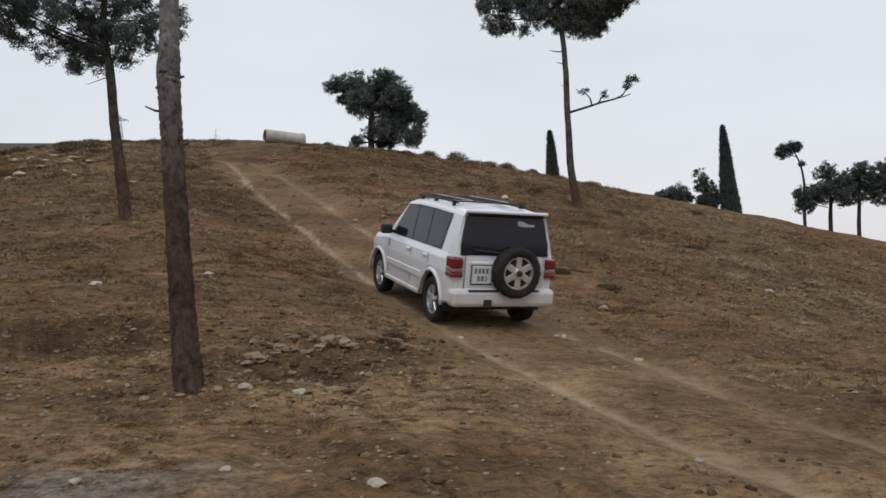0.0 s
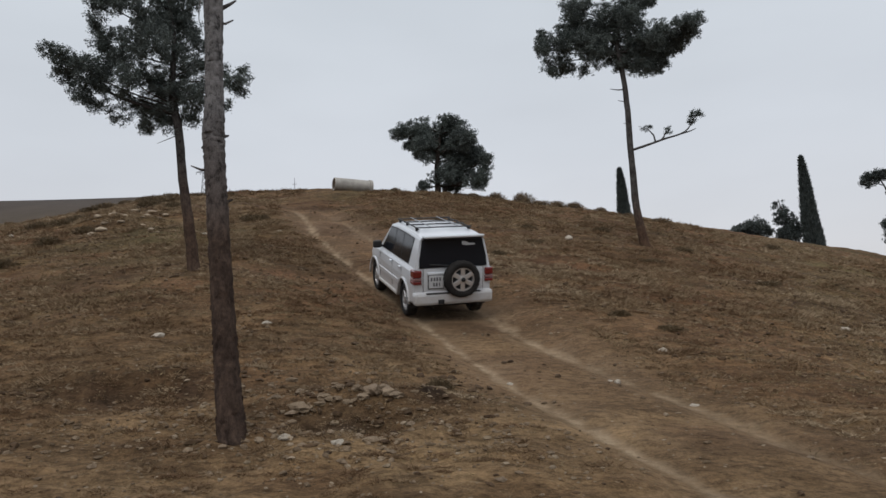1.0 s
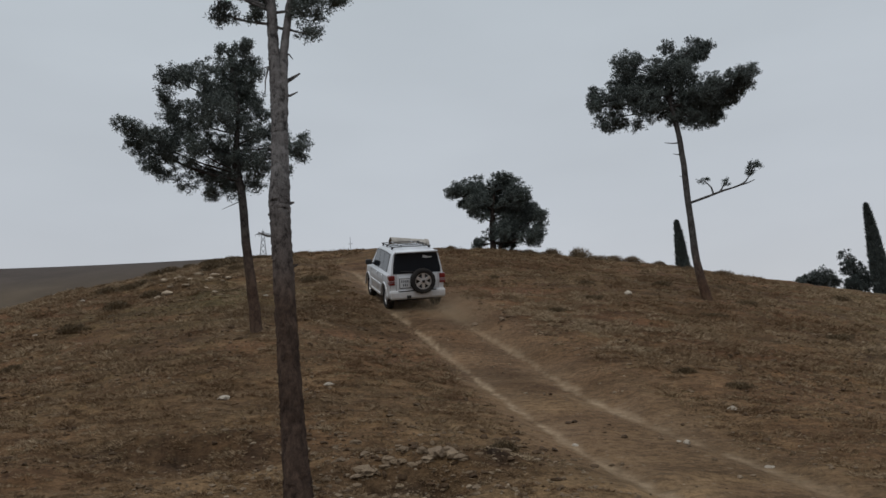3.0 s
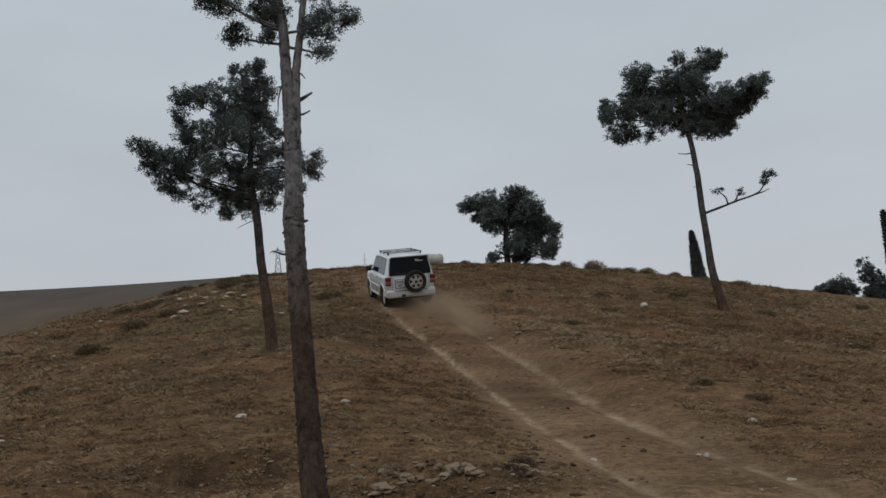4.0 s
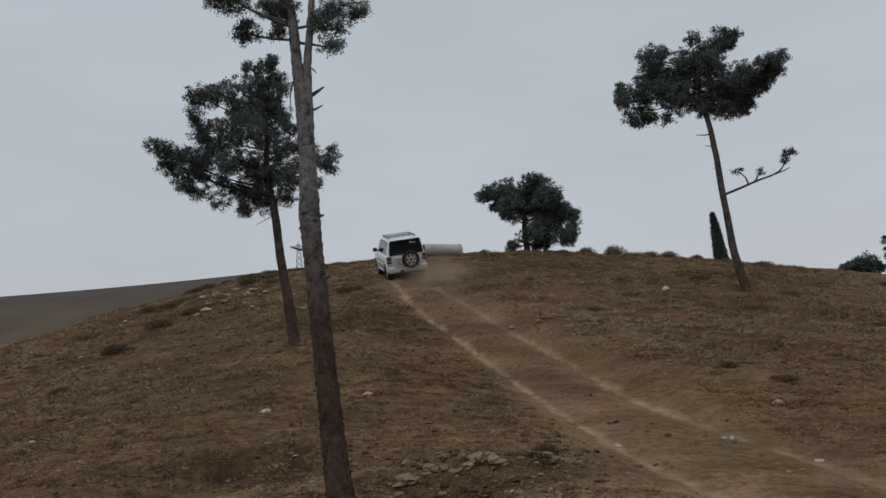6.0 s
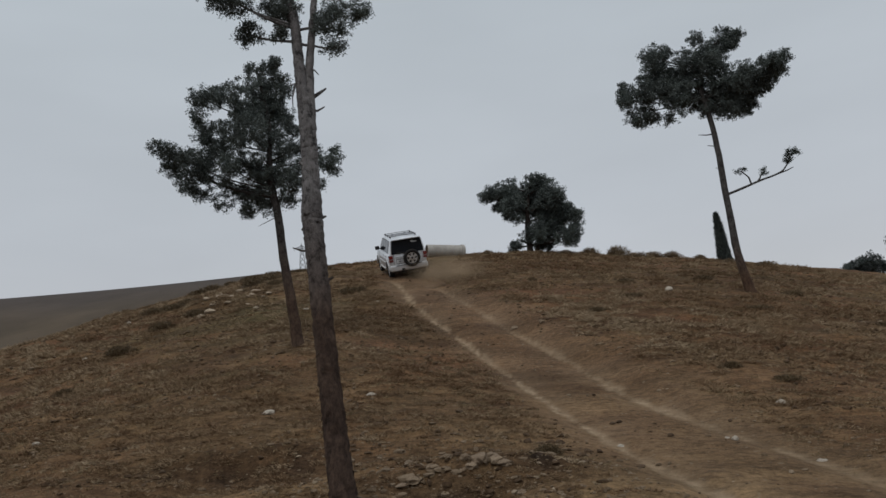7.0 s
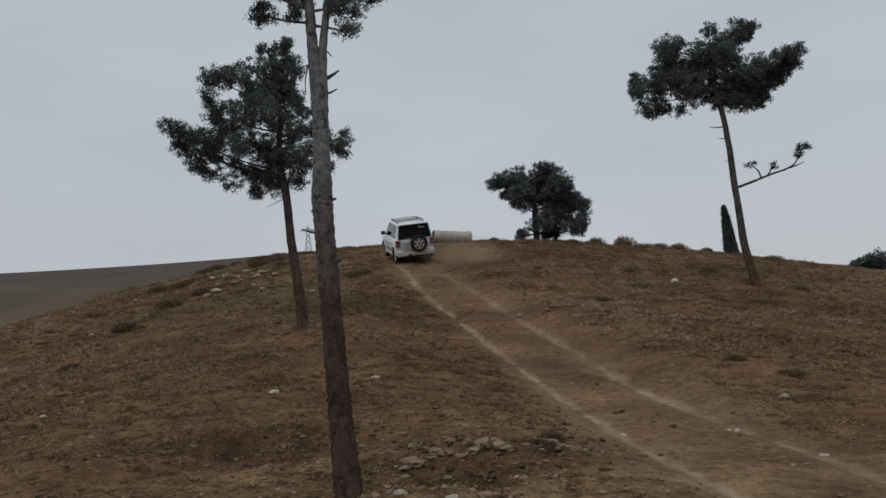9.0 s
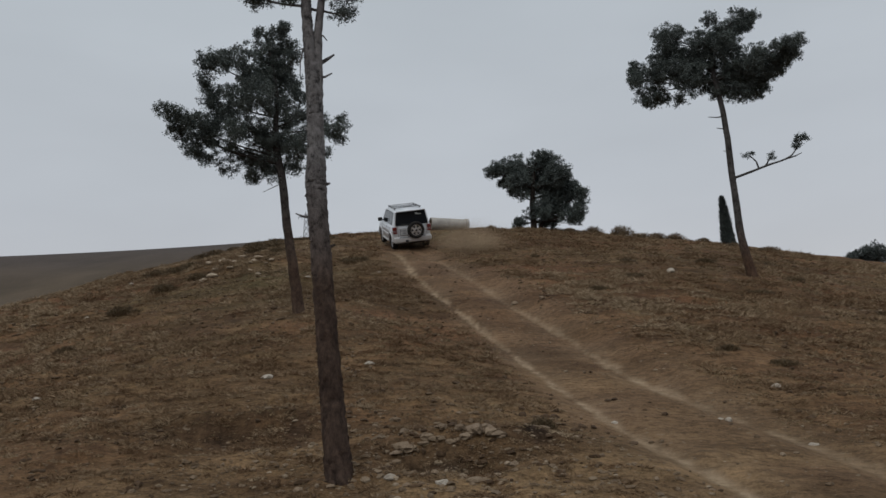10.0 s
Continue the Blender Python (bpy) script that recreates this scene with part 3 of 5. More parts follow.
def make_tree(name, label, category, x, y, side, trunk, trunk_r, clumps, seed, bark, leaf, needles, length, width, density,
              forks=(), stubs=(), depth=1.0, branch_r=0.04, thin=0.5, group="", level=None, back=0.0, bare=0.2, open_to=-0.24):
    """A tree at x, y. trunk, forks, stubs and clumps are given across (s) and up (z) and turn by side degrees about z."""
    rng, nrng = random.Random(seed), np.random.RandomState(seed)
    gz = ground_height(x, y)
    lift = 0.0 if level is None else level - gz
    trunk = [trunk[0]] + [(a, b + lift) for a, b in trunk[1:]]
    clumps = [(a, b + lift, r) for a, b, r in clumps]
    forks = [([(a[0], a[1] + lift) for a in line], r) for line, r in forks]
    stubs = [(a, b + lift, c, d + lift, r) for a, b, c, d, r in stubs]
    tree = tagged(new(name), label, category, group)
    tree.matrix_basis = pose(x, y, gz, 0, 0, side)

    def lean(a, b, y=0.0):
        """A point across, deep and up, leant back by the slant of the tree, and how much larger things get there."""
        f = 1 + back * max(b, 0.0)
        return (a * f, y + 8.1 * (f - 1), 1.2 + (b - 1.2) * f if back else b), f
    base = [lean(a, b)[0] for a, b in trunk]
    base = [(base[0][0], base[0][1], -0.25)] + base
    radii = [trunk_r[0] * 1.25] + [r * lean(0, b)[1] for r, (a, b) in zip(trunk_r, trunk)]
    flaky = back > 0
    pts, rad = refine(base, radii, 14 if flaky else 5, rng, 0.004 if flaky else 0.006)
    part("trunk", tube("trunk", pts, rad, bark, 24 if flaky else 14, 0.065, rng), tree)
    for line, r in forks:
        fp, fr = refine([lean(a, b)[0] for a, b in line], [q * lean(0, b)[1] for q, (a, b) in zip(r, line)], 5, rng, 0.006)
        part("limb", tube("limb", fp, fr, bark, 10, 0.07, rng), tree)
    for s0, z0, s1, z1, r in stubs:
        p0, p1 = Vector(lean(s0, z0)[0]), Vector(lean(s1, z1, rng.uniform(-0.08, 0.08))[0])
        mid = (p0 + p1) / 2 + Vector((rng.uniform(-0.02, 0.02), rng.uniform(-0.04, 0.04), rng.uniform(-0.03, 0.03)))
        part("broken_stub", tube("broken_stub", [p0, mid, p1], [r, r * 0.7, r * 0.35], bark, 6), tree)
    if flaky:
        tagged(part("flaking_bark", flakes(pts, rad, bark, seed), tree), "loose flaking bark plates", kind="stuff")
    spread = []
    top = trunk[-1][1]
    for s, z, r in clumps:
        yy = rng.uniform(-1, 1) * depth * min(1.0, 0.35 + 1.2 * r)
        at, f = lean(s, z, yy)
        spread.append((*at, r * f))
        zs = min(top, max(trunk[0][1] + thin * top, z - 0.25 * abs(s) - 0.3 * r))
        s0 = float(np.interp(zs, [b for a, b in trunk], [a for a, b in trunk]))
        if abs(s - s0) + abs(z - zs) < 0.15 or r < bare:
            continue
        start, mid = lean(s0, zs)[0], lean(s0 * 0.45 + s * 0.55, zs * 0.5 + z * 0.5 - 0.03 * abs(s - s0), yy * 0.5)[0]
        bp, br = refine([start, mid, at], [branch_r, branch_r * 0.7, branch_r * 0.25], 4, rng, 0.01)
        part("branch", tube("branch", bp, br, bark, 6), tree)
    tri = foliage(spread, nrng, needles, length, width, density, open_to=open_to)
    part("crown", triangles("crown", tri, leaf), tree, "dark green needle crown")
    return tree


NEAR_CLUMPS = [(-0.9, 5.48, 0.25), (-0.68, 5.21, 0.17), (-0.76, 5.38, 0.18), (-0.46, 5.77, 0.3), (-0.27, 5.33, 0.19), (-0.32, 5.1, 0.12),
               (-0.36, 5.43, 0.18), (0.37, 5.28, 0.25), (0.22, 4.95, 0.17), (0.14, 5.15, 0.15), (0.56, 5.34, 0.13), (0.1, 5.9, 0.36),
               (0.61, 5.95, 0.3), (-0.75, 6.11, 0.36), (-1.01, 5.78, 0.3), (-0.11, 6.45, 0.42), (0.41, 6.66, 0.3), (-0.4, 6.8, 0.36),
               (0.05, 7.09, 0.36)]
make_tree("pine_tree", "tall pine with bare forked grey-brown trunk and broken stubs", "tree", -2.81, 8.25, 17.6,
          [(0, 0), (-0.038, 0.7), (-0.072, 1.62), (-0.102, 2.45), (-0.115, 2.85), (-0.12, 3.05), (-0.105, 3.3), (-0.10, 3.7), (-0.10, 3.95), (-0.115, 4.25), (-0.135, 4.55), (-0.15, 4.9), (-0.17, 5.29), (-0.3, 6.25), (-0.28, 6.9)],
          [0.142, 0.120, 0.110, 0.104, 0.103, 0.105, 0.095, 0.089, 0.085, 0.076, 0.062, 0.056, 0.052, 0.042, 0.025],
          NEAR_CLUMPS, 11, M_BARK_GREY, M_NEEDLE, 80, 0.085, 0.0075, 950,
          forks=[([(-0.08, 3.8), (-0.055, 4.15), (-0.042, 4.55), (-0.012, 4.85), (0.032, 5.18), (0.07, 5.49), (0.25, 6.73)], [0.06, 0.055, 0.046, 0.043, 0.04, 0.033, 0.02])],
          stubs=[(-0.1, 3.5, -0.21, 3.62, 0.03), (-0.16, 2.95, -0.235, 2.9, 0.035), (-0.04, 4.33, 0.13, 4.46, 0.03), (-0.04, 4.2, 0.10, 4.24, 0.022), (-0.01, 4.66, 0.06, 4.61, 0.014), (-0.14, 4.5, -0.27, 4.47, 0.012), (-0.2, 4.5, -0.24, 4.2, 0.011),
                 (-0.06, 3.05, 0.03, 3.03, 0.03), (-0.15, 2.66, -0.34, 2.7, 0.018), (-0.03, 2.36, 0.055, 2.37, 0.028)],
          depth=0.6, branch_r=0.022, thin=0.72, level=0.26, back=0.026, bare=0.16, open_to=-0.22)
LEFT_TUFTS = [(-1.01, 5.55, 0.36), (-0.19, 5.98, 0.3), (0.07, 5.7, 0.22), (-2.06, 5.61, 0.19), (-1.74, 4.92, 0.28), (-1.22, 5.06, 0.33), (-0.17, 4.63, 0.33), (-0.36, 4.91, 0.33),
    (-0.84, 4.35, 0.3), (-2.84, 4.92, 0.14), (-2.78, 4.54, 0.17), (-2.02, 4.09, 0.22), (0.43, 4.34, 0.28), (1.19, 4.53, 0.17), (1.1, 4.06, 0.17), (-0.66, 3.59, 0.22),
    (-0.16, 6.85, 0.17), (-2.25, 5.89, 0.14)]
LEFT_MASSES = [(-0.31, 6.63, 0.41), (-0.79, 6.34, 0.52), (-1.52, 6.33, 0.3), (-1.85, 5.97, 0.36), (-1.26, 5.83, 0.47), (-0.46, 5.84, 0.61), (-1.54, 5.27, 0.55), (-0.82, 5.06, 0.62),
    (-0.08, 5.34, 0.39), (-2.97, 4.78, 0.25), (-2.65, 4.43, 0.3), (-2.21, 4.43, 0.41), (-2.34, 3.99, 0.28), (-1.76, 4.22, 0.41), (-1.29, 4.64, 0.48), (-1.05, 3.87, 0.39),
    (-0.51, 4.28, 0.58), (-0.26, 3.65, 0.36), (0.17, 4.63, 0.41), (0.78, 4.63, 0.36), (0.97, 4.27, 0.34), (0.62, 3.92, 0.33), (-1.96, 3.67, 0.22), (-1.0, 3.32, 0.19),
    (-0.41, 3.2, 0.22)]
LEFT_LEADER = [(-2.62, 4.72, 0.26), (-2.1, 3.78, 0.28), (-1.55, 3.62, 0.28), (-0.95, 3.48, 0.3), (0.28, 4.25, 0.4), (0.35, 4.95, 0.3), (0.3, 3.72, 0.28), (0.05, 3.5, 0.27), (-1.35, 4.25, 0.35),
    (-2.78, 4.78, 0.2), (-2.5, 4.66, 0.26), (-2.32, 4.74, 0.22), (-1.95, 4.62, 0.32), (-1.65, 4.45, 0.3), (-1.5, 3.95, 0.26), (-0.75, 3.75, 0.3), (-0.55, 3.45, 0.26), (0.32, 3.92, 0.3),
    (-0.36, 6.78, 0.34), (-0.04, 6.64, 0.28), (-0.64, 6.51, 0.3), (-0.28, 6.24, 0.4), (0.04, 6.19, 0.25), (-0.48, 5.85, 0.41), (-0.15, 6.88, 0.2), (-0.71, 6.77, 0.18),
    (0.19, 5.27, 0.29), (0.04, 4.88, 0.33), (-0.43, 4.3, 0.43), (0.01, 3.99, 0.38), (-0.27, 3.71, 0.34), (0.19, 3.82, 0.24), (-2.01, 5.74, 0.22), (-1.65, 6.05, 0.32),
    (-1.91, 5.26, 0.29), (-1.31, 5.26, 0.31)]
make_tree("pine_tree", "pine with a bare lower trunk and lopsided dark crown", "tree", -6.71, 17.98, 19.9,
          [(0, 0), (-0.09, 0.98), (-0.21, 2.07), (-0.28, 3.17), (-0.39, 3.86), (-0.4, 4.56), (-0.35, 5.27), (-0.48, 6.27), (-0.57, 6.85)],
          [0.15, 0.12, 0.104, 0.094, 0.088, 0.07, 0.055, 0.04, 0.02],
          LEFT_TUFTS + LEFT_MASSES + LEFT_LEADER, 23, M_BARK, M_NEEDLE, 56, 0.115, 0.014, 440, depth=0.8, branch_r=0.024, thin=0.52, level=2.55, bare=0.34, open_to=-0.18,
          forks=[([(-0.36, 3.6), (-0.9, 3.72), (-1.5, 3.92), (-2.3, 4.3)], [0.05, 0.045, 0.035, 0.02])],
          stubs=[(-0.3, 3.1, -0.75, 2.9, 0.012)])
RIGHT_TUFTS = [(-1.72, 7.8, 0.61), (-0.99, 7.51, 0.61), (-0.84, 8.13, 0.53), (-2.44, 7.32, 0.49), (0.01, 7.45, 0.49), (0.15, 7.03, 0.45), (-2.94, 7.21, 0.33), (-2.32, 6.58, 0.37),
    (-1.27, 6.59, 0.41), (-0.52, 6.65, 0.41), (0.65, 6.63, 0.37), (0.87, 6.2, 0.24), (1.62, 7.53, 0.28), (2.02, 7.25, 0.28), (-1.44, 8.77, 0.24), (-2.07, 8.18, 0.33),
    (-0.5, 8.78, 0.33), (-3.16, 7.98, 0.2)]
RIGHT_MASSES = [(-3.0, 7.64, 0.41), (-2.68, 6.85, 0.57), (-2.81, 6.46, 0.28), (-2.05, 7.35, 0.73), (-1.85, 8.45, 0.53), (-2.1, 8.92, 0.24), (-1.23, 8.01, 0.85), (-1.42, 7.02, 0.69),
    (-0.66, 7.18, 0.73), (-0.28, 8.22, 0.69), (0.69, 8.82, 0.41), (-0.17, 6.59, 0.65), (0.45, 6.47, 0.57), (0.78, 7.1, 0.65), (1.32, 7.19, 0.61), (1.87, 7.47, 0.49),
    (2.18, 7.66, 0.28), (0.24, 6.12, 0.41), (0.99, 6.57, 0.41), (-1.76, 6.38, 0.28)]
RIGHT_ARMS = [(0.42, 9.05, 0.27), (0.2, 8.75, 0.4), (1.25, 7.3, 0.5), (1.62, 7.38, 0.45), (1.98, 7.5, 0.4), (1.4, 6.95, 0.36), (-0.18, 8.3, 0.5), (0.26, 8.45, 0.48), (0.61, 8.75, 0.35), (-0.02, 7.79, 0.52), (0.78, 8.91, 0.25), (0.89, 7.35, 0.42), (1.72, 7.44, 0.4), (2.26, 7.73, 0.22), (0.64, 6.93, 0.49), (0.2, 6.81, 0.52), (1.05, 6.88, 0.42), (0.7, 6.48, 0.42), (0.38, 6.3, 0.29),
    (-3.25, 7.69, 0.27), (-3.09, 7.19, 0.4), (-2.73, 6.64, 0.39), (-1.82, 8.53, 0.57), (-1.09, 8.01, 0.62), (-2.21, 8.0, 0.56), (-1.37, 7.35, 0.62)]
LOW_BRANCH = [(0.3, 4.11, 0.18), (0.93, 3.92, 0.18), (1.93, 4.38, 0.24), (1.77, 4.15, 0.16)]
make_tree("pine_tree", "leaning pine with flat spreading crown and one low branch", "tree", 5.5, 27.3, -12.3,
          [(0, 0), (-0.21, 1.34), (-0.28, 3.27), (-0.32, 5.03), (-0.43, 6.34), (-0.53, 7.16), (-0.24, 8.21), (0.23, 8.72)],
          [0.175, 0.124, 0.106, 0.096, 0.086, 0.072, 0.045, 0.03],
          RIGHT_TUFTS + RIGHT_MASSES + RIGHT_ARMS, 37, M_BARK_DARK, M_NEEDLE, 52, 0.14, 0.02, 290, depth=0.75, branch_r=0.03, thin=0.78, level=3.26, bare=0.4,
          forks=[([(-0.28, 3.34), (0.32, 3.49), (0.86, 3.64), (1.39, 3.76), (1.66, 3.94), (1.93, 4.38)], [0.045, 0.04, 0.035, 0.028, 0.022, 0.016]),
                 ([(0.55, 3.55), (0.5, 3.8), (0.3, 4.06)], [0.03, 0.025, 0.015]), ([(0.75, 3.6), (0.85, 3.74), (0.92, 3.88)], [0.03, 0.025, 0.015]),
                 ([(1.39, 3.76), (1.68, 3.82), (1.9, 3.9)], [0.03, 0.02, 0.01])],
          stubs=[(-0.35, 5.5, -0.86, 5.58, 0.028), (-0.3, 5.03, -0.62, 5.12, 0.024), (-0.28, 4.24, -0.48, 4.31, 0.02), (-0.38, 6.0, -0.25, 6.1, 0.02)])
part("branch_tuft", triangles("branch_tuft", foliage([(s, 0, z + 3.26 - ground_height(5.5, 27.3), r) for s, z, r in LOW_BRANCH], np.random.RandomState(5), 56, 0.10, 0.015, 500), M_NEEDLE),
     bpy.data.objects["pine_tree.002"], "dark needle tufts on the low branch")
MID_CLUMPS = [(-1.95, 3.1, 0.42), (-1.39, 3.45, 0.6), (-0.68, 2.93, 0.78), (0.25, 3.45, 0.66), (0.85, 3.55, 0.54), (0.33, 2.53, 1.02),
              (1.37, 2.6, 0.78), (1.89, 1.8, 0.66), (2.45, 1.45, 0.48), (2.24, 0.63, 0.48), (1.25, 1.1, 0.84), (0.5, 0.86, 0.72),
              (1.78, 0.37, 0.54), (-0.4, 0.63, 0.42), (0.75, 0.33, 0.54), (-1.02, 2.35, 0.48)]
MID_DOME = [(-0.91, 2.15, 0.42), (-0.47, 1.69, 0.36), (-1.66, 3.17, 0.39), (-1.33, 2.6, 0.39), (-0.67, 3.54, 0.54), (-1.0, 3.11, 0.54), (-0.59, 2.46, 0.63), (0.16, 2.7, 0.83), (1.19, 2.61, 0.83), (1.9, 2.25, 0.57), (2.29, 1.73, 0.48), (1.56, 1.67, 0.72),
    (0.82, 1.58, 0.54), (2.54, 1.11, 0.48), (2.19, 0.39, 0.48), (-0.74, 0.43, 0.42), (0.53, 3.58, 0.53), (1.11, 3.45, 0.45)]
make_tree("pine_tree", "broad bushy pine on the crest of the hill", "tree", -2.07, 40.93, 2.4,
          [(0, 0), (0.0, 0.9), (0.06, 1.9), (0.2, 2.8), (0.3, 3.4)], [0.17, 0.15, 0.13, 0.09, 0.04],
          MID_CLUMPS + MID_DOME, 41, M_BARK_FAR, M_NEEDLE, 46, 0.19, 0.032, 240, depth=1.0, branch_r=0.05, thin=0.1, level=7.49,
          forks=[([(0.35, 0.0), (0.6, 0.8), (1.2, 1.7), (1.6, 2.4)], [0.1, 0.09, 0.07, 0.04])])
make_tree("conifer_bush", "dark bushy conifer beside a cypress", "tree", 23.53, 59.66, -22.3, [(0, 0), (-0.1, 1.5), (-0.4, 3.2), (-0.7, 4.2)], [0.12, 0.1, 0.07, 0.03],
          [(-0.76, 4.18, 0.57), (-0.49, 3.28, 0.76), (0.03, 2.37, 0.95), (-0.32, 1.73, 0.95), (0.51, 1.91, 0.57)], 51, M_BARK_FAR, M_FARLEAF, 44, 0.25, 0.05, 150, thin=0.1, level=4.0)
make_tree("conifer_bush", "low rounded dark bush behind the crest", "bush", 19.69, 56.82, -20, [(0, 0), (0.05, 0.7), (0.1, 1.4)], [0.1, 0.07, 0.03],
          [(-0.79, 1.54, 0.62), (0.22, 1.7, 0.71), (0.81, 1.42, 0.58), (-0.18, 1.89, 0.44), (-1.2, 1.3, 0.4), (0, 1.0, 0.7)], 52, M_BARK_FAR, M_FARLEAF, 44, 0.25, 0.05, 150, thin=0.1, level=4.59)
make_tree("pine_tree", "thin far pine with a small tuft on top", "tree", 33.33, 63.93, -28.3, [(0, 0), (-0.05, 3), (0.0, 5.0), (-0.16, 6.4), (-0.45, 7.4), (-0.8, 8.1)],
          [0.15, 0.13, 0.1, 0.08, 0.06, 0.04],
          [(-1.57, 8.09, 0.75), (-0.69, 8.25, 0.6), (-0.38, 8.51, 0.43), (-0.16, 6.88, 0.28), (0.04, 3.3, 0.8), (-0.24, 4.26, 0.7)], 53, M_BARK_FAR, M_FARLEAF, 44, 0.25, 0.05, 150, thin=0.3, depth=0.6, level=2.35)
for seed, x, y, side, top, level, lab, cl in (
        (54, 36.06, 64.71, -29.9, 6.6, 1.87, "far pine with a rounded dark crown", [(-1.31, 4.83, 1.2), (-0.3, 6.71, 1.1), (0.66, 5.68, 1.3), (-0.43, 5.02, 1.2), (-1.98, 4.39, 0.77), (0.84, 4.47, 0.88)]),
        (55, 38.93, 65.34, -31.5, 7.0, 1.36, "far pine with a bare stem and dark crown", [(-0.62, 6.54, 1.25), (0.26, 7.21, 1.02), (0.86, 5.95, 1.3), (-0.22, 5.29, 1.0)]),
        (56, 41.91, 65.83, -33.2, 7.8, 0.82, "far pine with a bare stem and broad dark crown", [(-0.51, 7.57, 1.3), (0.32, 6.53, 1.3), (-0.77, 5.86, 1.1), (0.16, 8.26, 0.93), (1.17, 6.96, 1.2)])):
    make_tree("pine_tree", lab, "tree", x, y, side, [(0, 0), (-0.1, top * 0.35), (0.0, top * 0.7), (0.05, top)], [0.2, 0.17, 0.13, 0.05], cl, seed, M_BARK_FAR, M_FARLEAF,
              44, 0.28, 0.055, 120, thin=0.5, group="far pines behind the crest", level=level)


def make_cypress(x, y, tall, wide, lean, side, seed):
    rng, nrng = random.Random(seed), np.random.RandomState(seed)
    tree = tagged(new("cypress"), "slender dark green cypress column", "tree", "cypresses")
    tree.matrix_basis = pose(x, y, ground_height(x, y), 0, lean, side)
    part("trunk", tube("trunk", [(0, 0, -0.3), (0, 0, tall * 0.4), (0, 0, tall * 0.88)], [0.16, 0.1, 0.03], M_BARK, 8), tree)
    n = 15000
    h = nrng.rand(n)
    prof = wide * np.clip(np.minimum(1.0, (h + 0.05) * 10) * (1.0 - h) ** 0.62 * 1.12, 0.02, 1.1)
    f = nrng.rand(n) * 2 * math.pi
    lump = 1 + 0.07 * np.sin(3 * f + 9 * h) + 0.06 * nrng.randn(n)
    rr = prof * lump * nrng.rand(n) ** 0.22
    c = np.stack([rr * np.cos(f), rr * np.sin(f), 0.25 + h * (tall - 0.45)], axis=1)
    d = np.stack([0.35 * np.cos(f), 0.35 * np.sin(f), np.ones(n)], axis=1) + 0.35 * nrng.normal(size=(n, 3))
    d /= np.linalg.norm(d, axis=1, keepdims=True)
    part("crown", triangles("crown", blades(c, d, 0.27 * nrng.uniform(0.6, 1.2, n), 0.075, nrng), M_FARLEAF), tree)


make_cypress(10.8, 57.06, 11.15 - ground_height(10.8, 57.06), 0.5, -3.0, -11, 61)
make_cypress(24.2, 57.27, 11.5 - ground_height(24.2, 57.27), 0.68, -4.0, -23.8, 62)


# ---- pipe, pylon, stones, scrub ----
def make_pipe():
    """A broken concrete pipe that lies on the crest."""
    x, y = -6.2, 38.7
    pipe = tagged(new("concrete_pipe"), "weathered grey concrete pipe lying on the crest", "pipe")
    r, wall, half = 0.32, 0.045, 0.98
    pipe.matrix_basis = pose(x, y, ground_height(x, y) + r - 0.06, 0, 3.5, 27)
    rings = [(-half, r - wall), (-half, r - 0.012), (-half + 0.012, r), (-0.4, r), (0.35, r + 0.004), (half - 0.16, r), (half - 0.15, r + 0.035), (half - 0.012, r + 0.035),
             (half, r + 0.02), (half, r - wall), (half - 0.1, r - wall), (-half + 0.1, r - wall)]
    verts, faces, n = [], [], 28
    for px, pr in rings:
        for k in range(n):
            a = 2 * math.pi * k / n
            verts.append((px, pr * math.cos(a), pr * math.sin(a)))
    for i in range(len(rings)):
        j = (i + 1) % len(rings)
        for k in range(n):
            faces.append((i * n + k, i * n + (k + 1) % n, j * n + (k + 1) % n, j * n + k))
    part("pipe_wall", mesh_from("pipe_wall", verts, faces, M_CONCRETE, False), pipe)
    # added dark plug: its colour stands in for the shade in the opening
    part("soil_fill", tube("soil_fill", [(-0.93, 0, 0), (0.0, 0, 0), (half - 0.15, 0, 0)], [r - wall - 0.003] * 3, M_CLOD, 20), pipe, "added dark plug standing in for the shade inside the pipe")


make_pipe()


